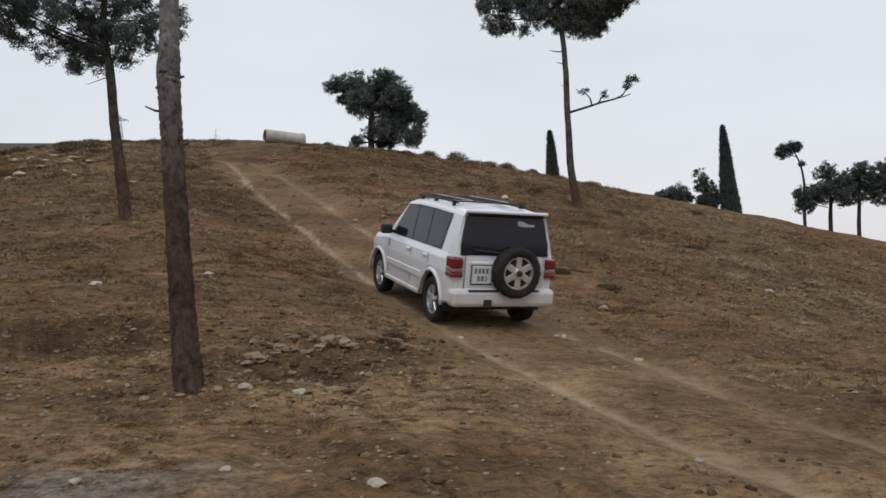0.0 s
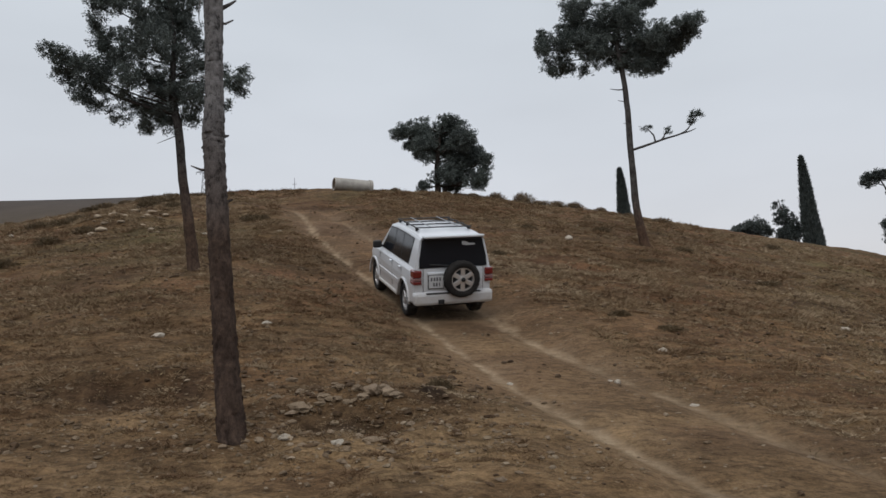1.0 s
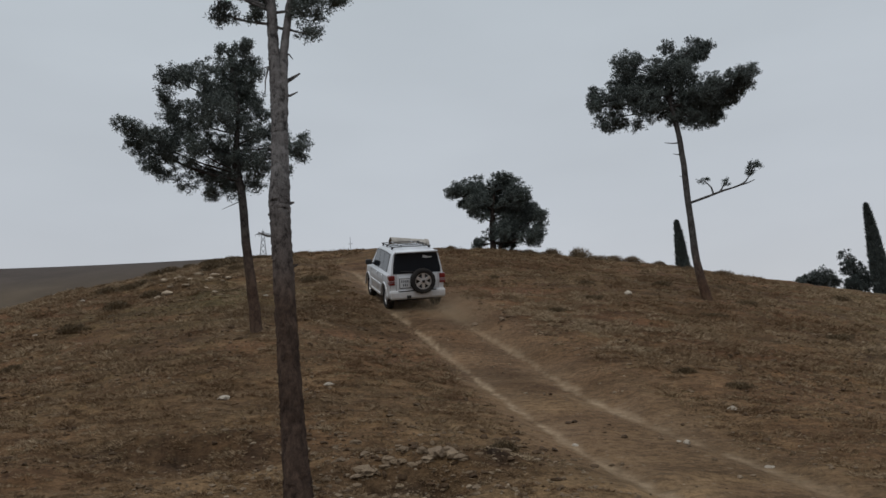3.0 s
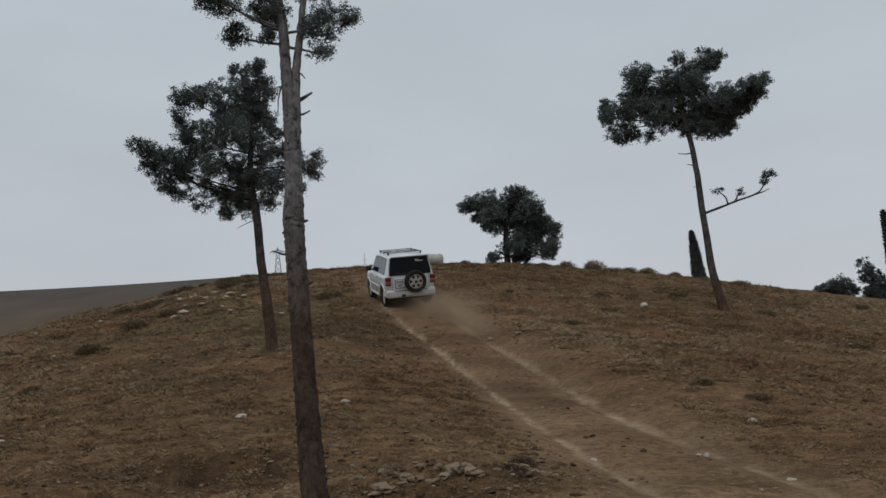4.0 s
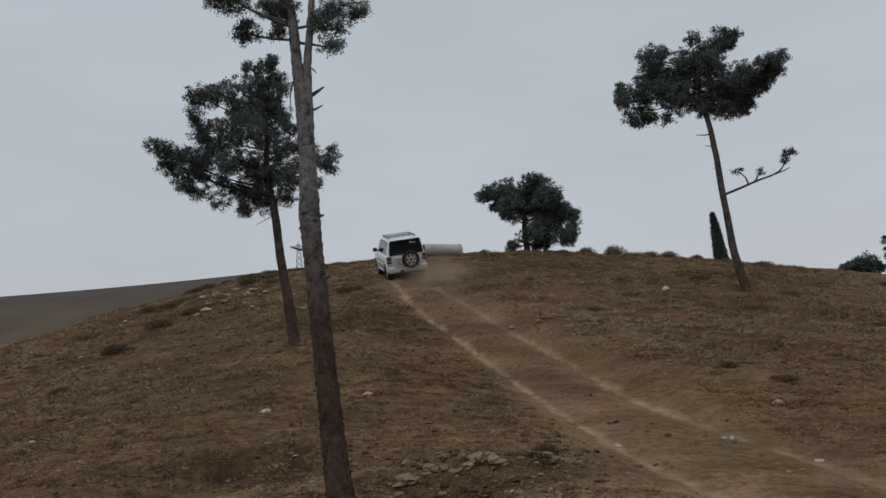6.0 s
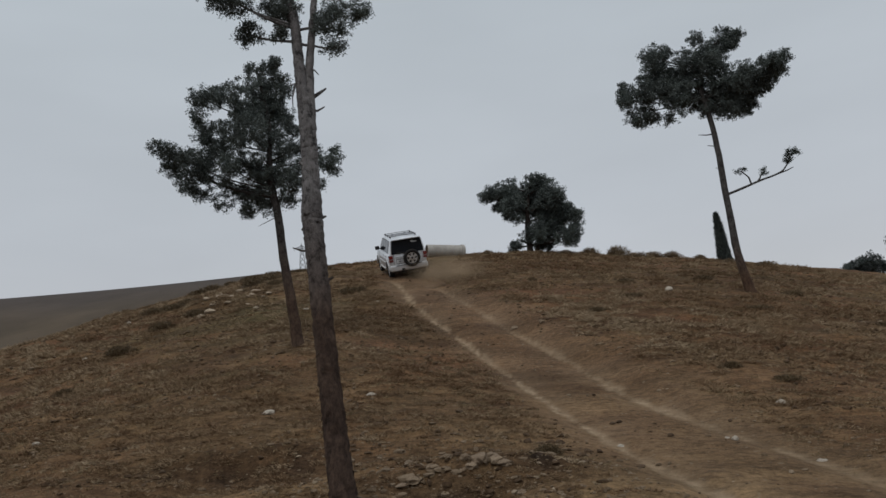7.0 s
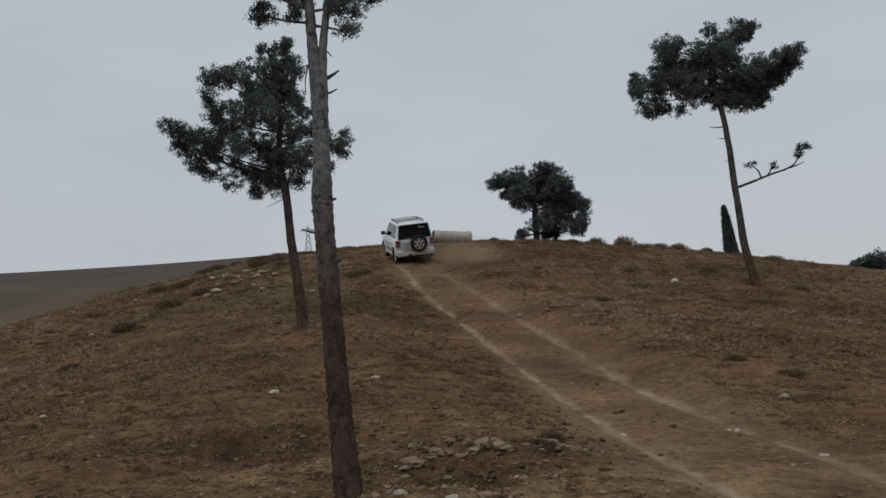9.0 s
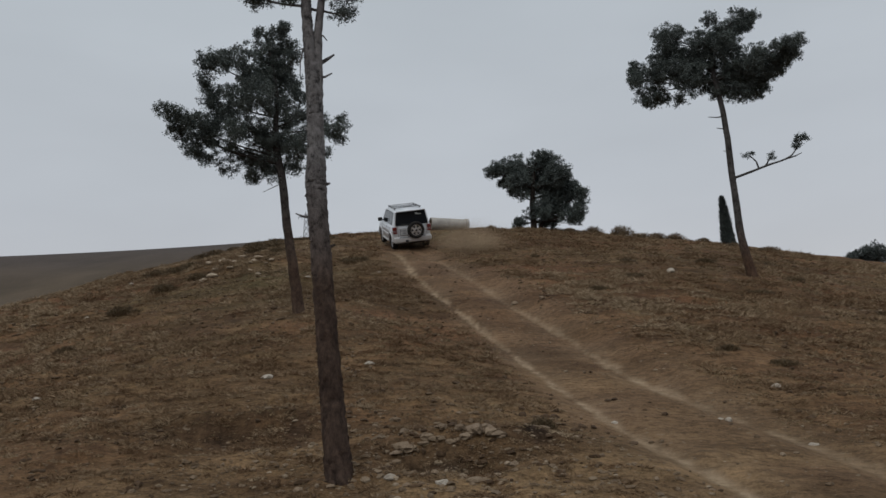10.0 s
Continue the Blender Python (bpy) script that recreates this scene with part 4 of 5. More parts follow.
def make_pylon(x, y, tall, arm, name, label):
    tower = tagged(new(name), label, "pylon")
    tower.matrix_basis = pose(x, y, ground_height(x, y) - 0.5, 0, 0, 19)
    w0, w1, arm_z = 1.7, 0.5, tall - 1.6
    for sx in (-1, 1):
        for sy in (-1, 1):
            part("leg", tube("leg", [(sx * w0, sy * w0, 0), (sx * w1, sy * w1, tall)], [0.2, 0.14], M_GALV, 5), tower)
    steps = max(5, int(tall / 3))
    for i in range(steps):
        a, b = i / steps, (i + 1) / steps
        wa, wb = w0 + (w1 - w0) * a, w0 + (w1 - w0) * b
        for sy in (-1, 1):
            part("brace", tube("brace", [(-wa, sy * wa, tall * a), (wb, sy * wb, tall * b)], [0.08, 0.08], M_GALV, 4), tower)
            part("brace", tube("brace", [(wa, sy * wa, tall * a), (-wb, sy * wb, tall * b)], [0.08, 0.08], M_GALV, 4), tower)
    for sy in (-1, 1):
        part("crossarm", tube("crossarm", [(-arm, 0, arm_z), (0, sy * w1, arm_z + 0.8), (arm, 0, arm_z)], [0.12, 0.2, 0.12], M_GALV, 5), tower)
    part("crossarm", tube("crossarm", [(-arm, 0, arm_z), (0, 0, arm_z - 0.3), (arm, 0, arm_z)], [0.12, 0.2, 0.12], M_GALV, 5), tower)
    part("peak", tube("peak", [(0, 0, tall - 0.6), (0, 0, tall + 1.2)], [0.25, 0.08], M_GALV, 5), tower)
    for s in (-arm, -arm * 0.5, arm * 0.5, arm):
        part("insulator", tube("insulator", [(s, 0, arm_z), (s, 0, arm_z - 1.2)], [0.12, 0.12], M_GALV, 5), tower)


mast = tagged(new("antenna_mast"), "thin far mast beyond the hilltop", "mast")
mast.matrix_basis = pose(-93.0, 403.8, ground_height(-93.0, 403.8))
MAST_TOP = 73.5 - ground_height(-93.0, 403.8)
part("pole", tube("pole", [(0, 0, -1), (0, 0, MAST_TOP * 0.6), (0, 0, MAST_TOP)], [0.35, 0.28, 0.15], M_GALV, 6), mast)
for up in (0.9, 0.95):
    part("crossbar", tube("crossbar", [(-1.2, 0, MAST_TOP * up), (1.2, 0, MAST_TOP * up)], [0.12, 0.12], M_GALV, 5), mast)
make_pylon(-129.9, 371.6, 74.6 - ground_height(-129.9, 371.6), 3.7, "pylon", "far lattice power pylon on the distant ridge")


def rock_mesh(rng, mat, cuts=2):
    bm = bmesh.new()
    bmesh.ops.create_icosphere(bm, subdivisions=cuts, radius=1)
    off = Vector((rng.uniform(0, 50), rng.uniform(0, 50), rng.uniform(0, 50)))
    for v in bm.verts:
        d = 1 + 0.55 * noise.noise(v.co * 1.1 + off) + 0.22 * noise.noise(v.co * 3 + off)
        v.co = v.co * d
        v.co.z = max(v.co.z * 0.62, -0.35)
        for k in range(3):
            v.co[k] = round(v.co[k] * 4.5) / 4.5 * 0.35 + v.co[k] * 0.65
    return bm_mesh("rock", bm, mat)


rock_rng = random.Random(5)
LIME_MESHES = [rock_mesh(rock_rng, M_LIME) for _ in range(5)]
STONE_MESHES = [rock_mesh(rock_rng, M_STONE) for _ in range(5)]
TAN_MESHES = [rock_mesh(rock_rng, M_TAN) for _ in range(6)]
PALE_TAN_MESHES = [rock_mesh(rock_rng, M_PALE_TAN) for _ in range(5)]
# x, y, half width in metres
PALE = [(-2.27, 8.2, 0.09), (-1.73, 8.08, 0.08), (-5.37, 12.7, 0.13), (2.67, 13.5, 0.13), (-3.94, 13.8, 0.11), (-8.97, 11.93, 0.11), (-15.3, 25.1, 0.12), (2.81, 26.4, 0.19), (0.05, 11.12, 0.06),
        (1.55, 11.51, 0.08), (7.1, 16.8, 0.16), (-8.3, 23.3, 0.12), (2.33, 10.6, 0.07), (-0.95, 6.03, 0.08), (1.65, 6.85, 0.05),
        (-6.45, 24.8, 0.12), (-13.77, 20.37, 0.1), (-2.94, 5.94, 0.06), (-1.99, 6.09, 0.06), (1.45, 11.52, 0.05)]
BROWN = [(1.45, 16.2, 0.07), (0.56, 17.7, 0.06), (2.23, 14.4, 0.05), (-1.56, 9.32, 0.16), (-1.44, 9.42, 0.1), (-1.72, 9.36, 0.1), (-1.4, 9.38, 0.09), (-1.62, 9.22, 0.07), (-2.4, 9.05, 0.09), (-2.47, 9.77, 0.08), (-1.87, 20.8, 0.12), (-1.12, 20.4, 0.12), (-10.08, 15.59, 0.12), (-15.08, 19.9, 0.13),
         (-1.2, 7.9, 0.06), (0.27, 7.87, 0.05), (-0.2, 7.11, 0.05), (-0.59, 8.48, 0.06), (-0.4, 6.57, 0.05), (-1.3, 9.3, 0.11),
         (-1.95, 9.4, 0.09), (-2.7, 9.5, 0.08), (-1.1, 8.9, 0.07), (1.12, 6.45, 0.05), (2.84, 8.45, 0.05)]
LEDGE = [(-12.0, 26.2, 0.11), (-11.5, 26.4, 0.09), (-12.9, 27.2, 0.12), (-12.2, 27.6, 0.1), (-11.9, 28.3, 0.12), (-11.2, 27.6, 0.1), (-13.3, 29.3, 0.13), (-12.4, 25.5, 0.1), (-11.0, 26.6, 0.08), (-12.47, 26.5, 0.2), (-12.21, 24.84, 0.18), (-11.66, 27.1, 0.16), (-12.24, 24.28, 0.15), (-12.49, 29.6, 0.2), (-13.6, 30.5, 0.2), (-11.3, 25.75, 0.14), (-13.2, 27.9, 0.18), (-12.9, 26.0, 0.14),
         (-11.9, 25.6, 0.12), (-12.7, 28.4, 0.15), (-10.6, 24.9, 0.1)]
# broken stones along the ledge of the dug-over mound
bank_rng = random.Random(17)
BANK = []
for x0, y0, x1, y1, count in ((-2.55, 9.0, -1.3, 9.38, 20), (-1.3, 9.3, -0.6, 9.68, 7), (-3.3, 9.9, -2.5, 10.3, 6), (-2.6, 8.3, -1.1, 8.5, 9)):
    for k in range(count):
        f = (k + bank_rng.random()) / count
        BANK.append((x0 + (x1 - x0) * f, y0 + (y1 - y0) * f + bank_rng.gauss(0, 0.09), bank_rng.uniform(0.035, 0.085) + 0.06 * (bank_rng.random() > 0.86)))
for spots, meshes, lab in ((PALE, LIME_MESHES, "pale limestone rock lying in the dirt"), (BROWN, STONE_MESHES, "brown stone on the bare slope"),
                           (BANK, TAN_MESHES, "tan broken stone on the edge of the mound"), (LEDGE, PALE_TAN_MESHES, "blocky stone of the outcrop on the hill's shoulder")):
    for x, y, s in spots:
        s = s * 1.35 if spots is LEDGE else s
        rock = tagged(new("rock", rock_rng.choice(meshes)), lab, "rock", lab)
        s = s * 0.88
        flat = rock_rng.uniform(0.5, 0.85)
        sunk = -0.12 if spots is BANK else 0.1
        rock.matrix_basis = pose(x, y, ground_height(x, y) + s * sunk, 0, 0, rock_rng.uniform(0, 360)) @ Matrix.Diagonal((s, s * rock_rng.uniform(0.6, 0.9), s * flat, 1))


def scatter(count, rng, near, far, power, lo=-46, hi=38):
    """Places over the seen part of the hill, thinner with distance."""
    r = near + (far - near) * rng.rand(count) ** power
    a = np.radians(rng.uniform(lo, hi, count))
    return r * np.sin(a), r * np.cos(a)


def make_gravel(name, label, seed, count, mat, big, extra):
    rng = np.random.RandomState(seed)
    x, y = scatter(count, rng, 3.5, 38, 1.0)
    keep = value_noise(x / 2.2 + seed, y / 2.2 + 3) + 0.8 * value_noise(x / 0.7, y / 0.7) + 0.35 * rng.rand(len(x)) > 0.24
    x, y = x[keep], y[keep]
    left, right = rut_lines(y)
    clear = (np.minimum(np.abs(x - left), np.abs(x - right)) > 0.35) & ((np.abs(x - (left + right) / 2) > 1.6) | (rng.rand(len(x)) > 0.6))
    x, y = x[clear], y[clear]
    # more of them round the dug-over mound
    gx, gy = rng.normal(-2.0, 1.2, extra), rng.normal(8.7, 0.9, extra)
    x, y = np.concatenate([x, gx]), np.concatenate([y, gy])
    z = height(x, y)
    n = len(x)
    s = 0.012 + big * rng.rand(n) ** 4 + 0.0006 * np.hypot(x, y)
    g = (1 + 5 ** 0.5) / 2
    unit = np.array([(-1, g, 0), (1, g, 0), (-1, -g, 0), (1, -g, 0), (0, -1, g), (0, 1, g), (0, -1, -g), (0, 1, -g), (g, 0, -1), (g, 0, 1), (-g, 0, -1), (-g, 0, 1)]) / 1.9
    tri = [(0, 11, 5), (0, 5, 1), (0, 1, 7), (0, 7, 10), (0, 10, 11), (1, 5, 9), (5, 11, 4), (11, 10, 2), (10, 7, 6), (7, 1, 8)]
    tri = np.array(tri + [(3, 9, 4), (3, 4, 2), (3, 2, 6), (3, 6, 8), (3, 8, 9), (4, 9, 5), (2, 4, 11), (6, 2, 10), (8, 6, 7), (9, 8, 1)])
    shape = unit[None] * s[:, None, None] * rng.uniform(0.6, 1.2, (n, 12, 1)) * np.stack([rng.uniform(0.9, 1.5, n), rng.uniform(0.6, 1.0, n), rng.uniform(0.4, 0.75, n)], axis=1)[:, None, :]
    f = rng.rand(n) * 6.28
    c, q = np.cos(f)[:, None], np.sin(f)[:, None]
    vx, vy = shape[:, :, 0] * c - shape[:, :, 1] * q, shape[:, :, 0] * q + shape[:, :, 1] * c
    v = np.stack([vx + x[:, None], vy + y[:, None], shape[:, :, 2] + z[:, None] + 0.1 * s[:, None]], axis=-1).reshape(-1, 3)
    fc = (tri[None] + 12 * np.arange(n)[:, None, None]).reshape(-1, 3)
    tagged(new(name, mesh_from(name, v, fc, mat)), label, "gravel", kind="stuff")


make_gravel("gravel", "loose brown gravel and small stones on the slope", 3, 14000, M_STONE, 0.042, 700)
make_gravel("pale_chips", "small pale chips of stone strewn over the soil", 6, 3800, M_PALE_TAN, 0.03, 260)
make_gravel("soil_clods", "dark crumbled clods of soil over the slope", 4, 17000, M_CLOD, 0.055, 150)


def make_grass():
    rng = np.random.RandomState(9)
    x, y = scatter(26000, rng, 3.0, 46, 0.95)
    cx, cy = scatter(7000, rng, 3.0, 44, 0.9)
    spread = np.repeat(rng.uniform(0.06, 0.22, len(cx)), 9)
    x = np.concatenate([x, np.repeat(cx, 9) + rng.normal(size=len(cx) * 9) * spread * 1.9])
    y = np.concatenate([y, np.repeat(cy, 9) + rng.normal(size=len(cy) * 9) * spread * 0.7])
    left, right = rut_lines(y)
    off = x - (left + right) / 2
    patch = value_noise(x / 3.1, y / 3.1) + 0.6 * value_noise(x / 1.1, y / 1.1)
    bare = 0.2 - 0.5 * step((y - 11) / 3) * (1 - step((y - 23) / 5))
    keep = (np.abs(off + bare) > 1.3 + 0.5 * patch) & (patch + 0.7 * rng.rand(len(x)) > 0.2)
    x, y = x[keep], y[keep]
    z = height(x, y)
    k = 6
    n = len(x)
    tall = np.repeat(rng.uniform(0.025, 0.075, n) * (1 + 0.9 * (rng.rand(n) > 0.94)) * np.clip(np.hypot(x, y) / 14, 0.4, 1.2), k)
    c = np.repeat(np.stack([x, y, z - 0.01], axis=1), k, axis=0) + rng.normal(size=(n * k, 3)) * [0.035, 0.035, 0]
    d = rng.normal(size=(n * k, 3)) * [0.9, 0.6, 0.2] + [0, 0, 0.42]
    d /= np.linalg.norm(d, axis=1, keepdims=True)
    dist = np.hypot(c[:, 0], c[:, 1])
    v = blades(c, d, tall * rng.uniform(0.6, 1.3, n * k), 0.003 + 0.0007 * dist, rng)
    tagged(new("dry_grass", triangles("dry_grass", v, M_STRAW)), "short dry straw-coloured grass over the hillside", "grass", kind="stuff")


make_grass()


def make_tussocks():
    """Low ragged cushions of dry grass, drawn out along the slope, with bare soil between."""
    rng = np.random.RandomState(19)
    x, y = scatter(15000, rng, 6.5, 43, 0.85, -50, 38)
    left, right = rut_lines(y)
    off = x - (left + right) / 2 - 0.3 * step((y - 11) / 3)
    patch = value_noise(x / 2.6 + 40, y / 1.7) + 0.7 * value_noise(x / 0.8, y / 0.55 + 7)
    keep = (np.abs(off) > 1.55 + 0.6 * patch) & (patch + 0.55 * rng.rand(len(x)) > 0.22)
    x, y = x[keep], y[keep]
    n, k = len(x), 60
    dist = np.hypot(x, y)
    wide = rng.uniform(0.07, 0.24, n) * np.clip(dist / 18, 0.55, 1.2)
    f, rr = rng.rand(n * k) * 2 * math.pi, rng.rand(n * k) ** 0.6
    px = np.repeat(x, k) + np.repeat(wide, k) * rr * np.cos(f) * 1.35
    py = np.repeat(y, k) + np.repeat(wide, k) * rr * np.sin(f) * 0.6
    c = np.stack([px, py, height(px, py) + np.repeat(wide * rng.uniform(0.08, 0.28, n), k) * (1 - rr ** 2) * rng.rand(n * k)], axis=1)
    d = np.stack([1.1 * rr * np.cos(f), 0.35 * rr * np.sin(f) - 0.2, 0.2 + 0.25 * (1 - rr)], axis=1) + rng.normal(size=(n * k, 3)) * [0.6, 0.3, 0.1]
    d /= np.linalg.norm(d, axis=1, keepdims=True)
    tall = np.repeat(wide * rng.uniform(0.4, 0.8, n), k) * (1.1 - 0.4 * rr) * rng.uniform(0.6, 1.3, n * k)
    v = blades(c, d, tall, 0.004 + 0.0007 * np.hypot(px, py), rng)
    me = triangles("grass_tussocks", v, M_TUSSOCK)
    tone = np.repeat(np.clip(0.5 + 0.9 * value_noise(x / 4.0, y / 3.0 + 60) + 0.5 * rng.normal(size=n) * 0.5, 0, 1), k * 3)
    me.attributes.new("tone", "FLOAT", "POINT").data.foreach_set("value", tone.astype(np.float32))
    tagged(new("grass_tussocks", me), "ragged dry tan grass tussocks over the slope", "grass", kind="stuff")


make_tussocks()


def make_scrub(x, y, wide, tall, seed, mat, label):
    """A low uneven dome of fine dry twigs."""
    rng = np.random.RandomState(seed)
    n = 1500
    p = rng.normal(size=(n, 3))
    p /= np.linalg.norm(p, axis=1, keepdims=True)
    p[:, 2] = np.abs(p[:, 2])
    lump = 1 + 0.35 * np.sin(3 * np.arctan2(p[:, 1], p[:, 0]) + seed) * (1 - p[:, 2])
    c = p * (rng.rand(n, 1) ** 0.5) * lump[:, None] * [wide * 0.5, wide * 0.4, tall * 0.8]
    d = p * [0.7, 0.7, 0.6] + rng.normal(size=(n, 3)) * 0.5 + [0, 0, 0.5]
    d /= np.linalg.norm(d, axis=1, keepdims=True)
    v = blades(c - [0, 0, 0.04], d, tall * rng.uniform(0.15, 0.45, n), 0.008 + 0.014 * wide, rng)
    ob = tagged(new("dry_shrub", triangles("dry_shrub", v, mat)), label, "shrub", "dry shrubs")
    ob.matrix_basis = pose(x, y, ground_height(x, y))


for i, (x, y, w, h) in enumerate([(0.9, 40.6, 0.9, 0.45), (2.3, 40.9, 1.1, 0.6), (4.1, 41.2, 0.8, 0.35), (5.0, 41.4, 0.9, 0.35), (6.4, 41.6, 0.7, 0.3), (-0.3, 40.4, 0.7, 0.25),
                                  (-4.2, 39.6, 0.6, 0.25), (7.6, 40.5, 0.9, 0.3), (3.0, 40.0, 1.4, 0.3), (9.0, 39.5, 1.0, 0.3)]):
    make_scrub(x, y, w, h, 70 + i, M_HEATH, "rounded dry brown bush on the crest")
for i, (x, y, w, h) in enumerate([(3.11, 15.0, 0.6, 0.13), (-0.85, 10.2, 0.32, 0.14), (-8.1, 27.4, 0.9, 0.3), (-7.7, 27.6, 0.5, 0.25), (-16.7, 36.8, 1.3, 0.26), (-18.0, 36.0, 1.5, 0.28),
                                  (-15.4, 37.0, 1.2, 0.26), (-13.5, 34.0, 1.3, 0.3), (-14.6, 35.0, 1.6, 0.3), (-17.2, 35.6, 1.4, 0.3), (-12.4, 31.5, 1.0, 0.3), (-13.9, 32.6, 1.2, 0.35), (-15.0, 29.0, 1.1, 0.35), (-14.2, 26.3, 0.9, 0.3), (4.8, 24.0, 0.9, 0.14), (1.4, 24.5, 1.0, 0.14), (7.5, 22.0, 1.0, 0.15), (-12.5, 20.0, 0.9, 0.3), (4.5, 30.2, 0.8, 0.25), (1.6, 28.5, 0.6, 0.2), (0.3, 21.95, 0.5, 0.16), (2.4, 15.7, 0.4, 0.14), (-1.6, 28.4, 0.5, 0.15), (6.75, 27.5, 0.9, 0.2), (12.3, 34.3, 0.9, 0.3),
                                  (-15.8, 27.6, 0.9, 0.35), (-13.4, 23.9, 0.9, 0.3), (-11.3, 16.0, 0.5, 0.15), (-12.6, 24.6, 0.7, 0.25), (-16.0, 37.4, 1.4, 0.28), (-14.4, 36.4, 1.4, 0.28), (-13.2, 36.8, 1.2, 0.22), (-12.0, 37.0, 1.0, 0.18)]):
    make_scrub(x, y, w, h, 90 + i, M_SCRUB, "dark brown dry shrub on the slope")


# ---- the car ----
AXLE_R, AXLE_F, TYRE, CAR_SIZE = -1.22, 1.23, 0.35, 0.97


def loft(rings, close=True):
    """Verts and faces through rings of equal count, both ends capped."""
    n = len(rings[0])
    verts = [v for ring in rings for v in ring]
    faces = [(i * n + k, i * n + (k + 1) % n, (i + 1) * n + (k + 1) % n, (i + 1) * n + k) for i in range(len(rings) - 1) for k in range(n)]
    if close:
        faces += [tuple(range(n - 1, -1, -1)), tuple((len(rings) - 1) * n + k for k in range(n))]
    return verts, faces


def mirrored(half, y_of):
    """A closed ring from the right half of a section, top and bottom on the middle line."""
    right = [(x, y_of(z), z) for x, z in half]
    left = [(-x, y_of(z), z) for x, z in reversed(half) if x > 1e-6]
    return right + left


def half_width(y):
    w = 0.835
    if y > 1.35:
        w -= 0.13 * ((y - 1.35) / 0.57) ** 2
    if y < -1.6:
        w -= 0.05 * ((-1.6 - y) / 0.33) ** 2
    return w


def belt(y):
    return 1.04 if y < 0.95 else 1.04 - 0.13 * ((y - 0.95) / 0.97) ** 1.4


def under(y):
    z = 0.37 + 0.05 * step(np.array((-1.55 - y) / 0.35)) + 0.04 * step(np.array((y - 1.6) / 0.3))
    for yc in (AXLE_R, AXLE_F):
        d = abs(y - yc)
        if d < 0.42:
            z = max(z, 0.33 + math.sqrt(0.42 ** 2 - d * d))
    return float(z)


def side_x(z):
    return 0.785 - 0.20 * (z - 1.03)


def rear_y(z):
    return -1.93 + 0.17 * max(0.0, z - 1.03)


def prism(name, outline, place, out, back, mat):
    """A panel: an outline of (a, z) put in the world by place(a, z, depth), from depth out to depth back."""
    n = len(outline)
    verts = [place(a, z, out) for a, z in outline] + [place(a, z, back) for a, z in outline]
    faces = [tuple(range(n)), tuple(range(2 * n - 1, n - 1, -1))] + [(k, n + k, n + (k + 1) % n, (k + 1) % n) for k in range(n)]
    me = mesh_from(name, verts, faces, mat)
    bm = bmesh.new()
    bm.from_mesh(me)
    bmesh.ops.recalc_face_normals(bm, faces=bm.faces)
    bm.to_mesh(me)
    bm.free()
    return me


def wheel_mesh(radius, width):
    """A tyre about the x axis, with tread blocks."""
    prof = [(-0.40, 0.63), (-0.5, 0.72), (-0.5, 0.88), (-0.42, 0.97), (-0.2, 1.0), (0.2, 1.0), (0.42, 0.97), (0.5, 0.88), (0.5, 0.72), (0.40, 0.63)]
    n, verts, faces = 36, [], []
    for k in range(n):
        a = 2 * math.pi * k / n
        for i, (px, pr) in enumerate(prof):
            r = pr * radius * (0.975 if k % 2 and 3 <= i <= 6 else 1.0)
            verts.append((px * width, r * math.cos(a), r * math.sin(a)))
    m = len(prof)
    for k in range(n):
        k2 = (k + 1) % n
        for i in range(m - 1):
            faces.append((k * m + i, k * m + i + 1, k2 * m + i + 1, k2 * m + i))
    return mesh_from("tyre", verts, faces, M_RUBBER, True)


def rim_mesh(radius, width, spokes, out, wide=0.17):
    """An alloy rim: barrel, spokes and hub, its face on the side out (+1 or -1 along x)."""
    bm = bmesh.new()
    n, face = 30, out * width * 0.36
    loops = [(face, 0.655), (face, 0.58), (face - out * 0.03, 0.56), (-face, 0.58), (-face, 0.655)]
    rows = [[bm.verts.new((px, pr * radius * math.cos(2 * math.pi * k / n), pr * radius * math.sin(2 * math.pi * k / n))) for k in range(n)] for px, pr in loops]
    for i in range(len(rows) - 1):
        for k in range(n):
            bm.faces.new((rows[i][k], rows[i][(k + 1) % n], rows[i + 1][(k + 1) % n], rows[i + 1][k]))
    for s in range(spokes):
        a = 360 * s / spokes
        turn = Matrix.Rotation(radians(a), 4, "X")
        at = turn @ Vector((face - out * 0.015, 0, 0.36 * radius))
        box(bm, at.x, at.y, at.z, 0.03, wide * radius, 0.5 * radius, 0.008, turn)
    bmesh.ops.create_cone(bm, cap_ends=True, segments=20, radius1=0.2 * radius, radius2=0.17 * radius, depth=0.05,
                          matrix=Matrix.Translation((face - out * 0.005, 0, 0)) @ Matrix.Rotation(radians(90), 4, "Y"))
    return bm_mesh("rim", bm, M_ALLOY)


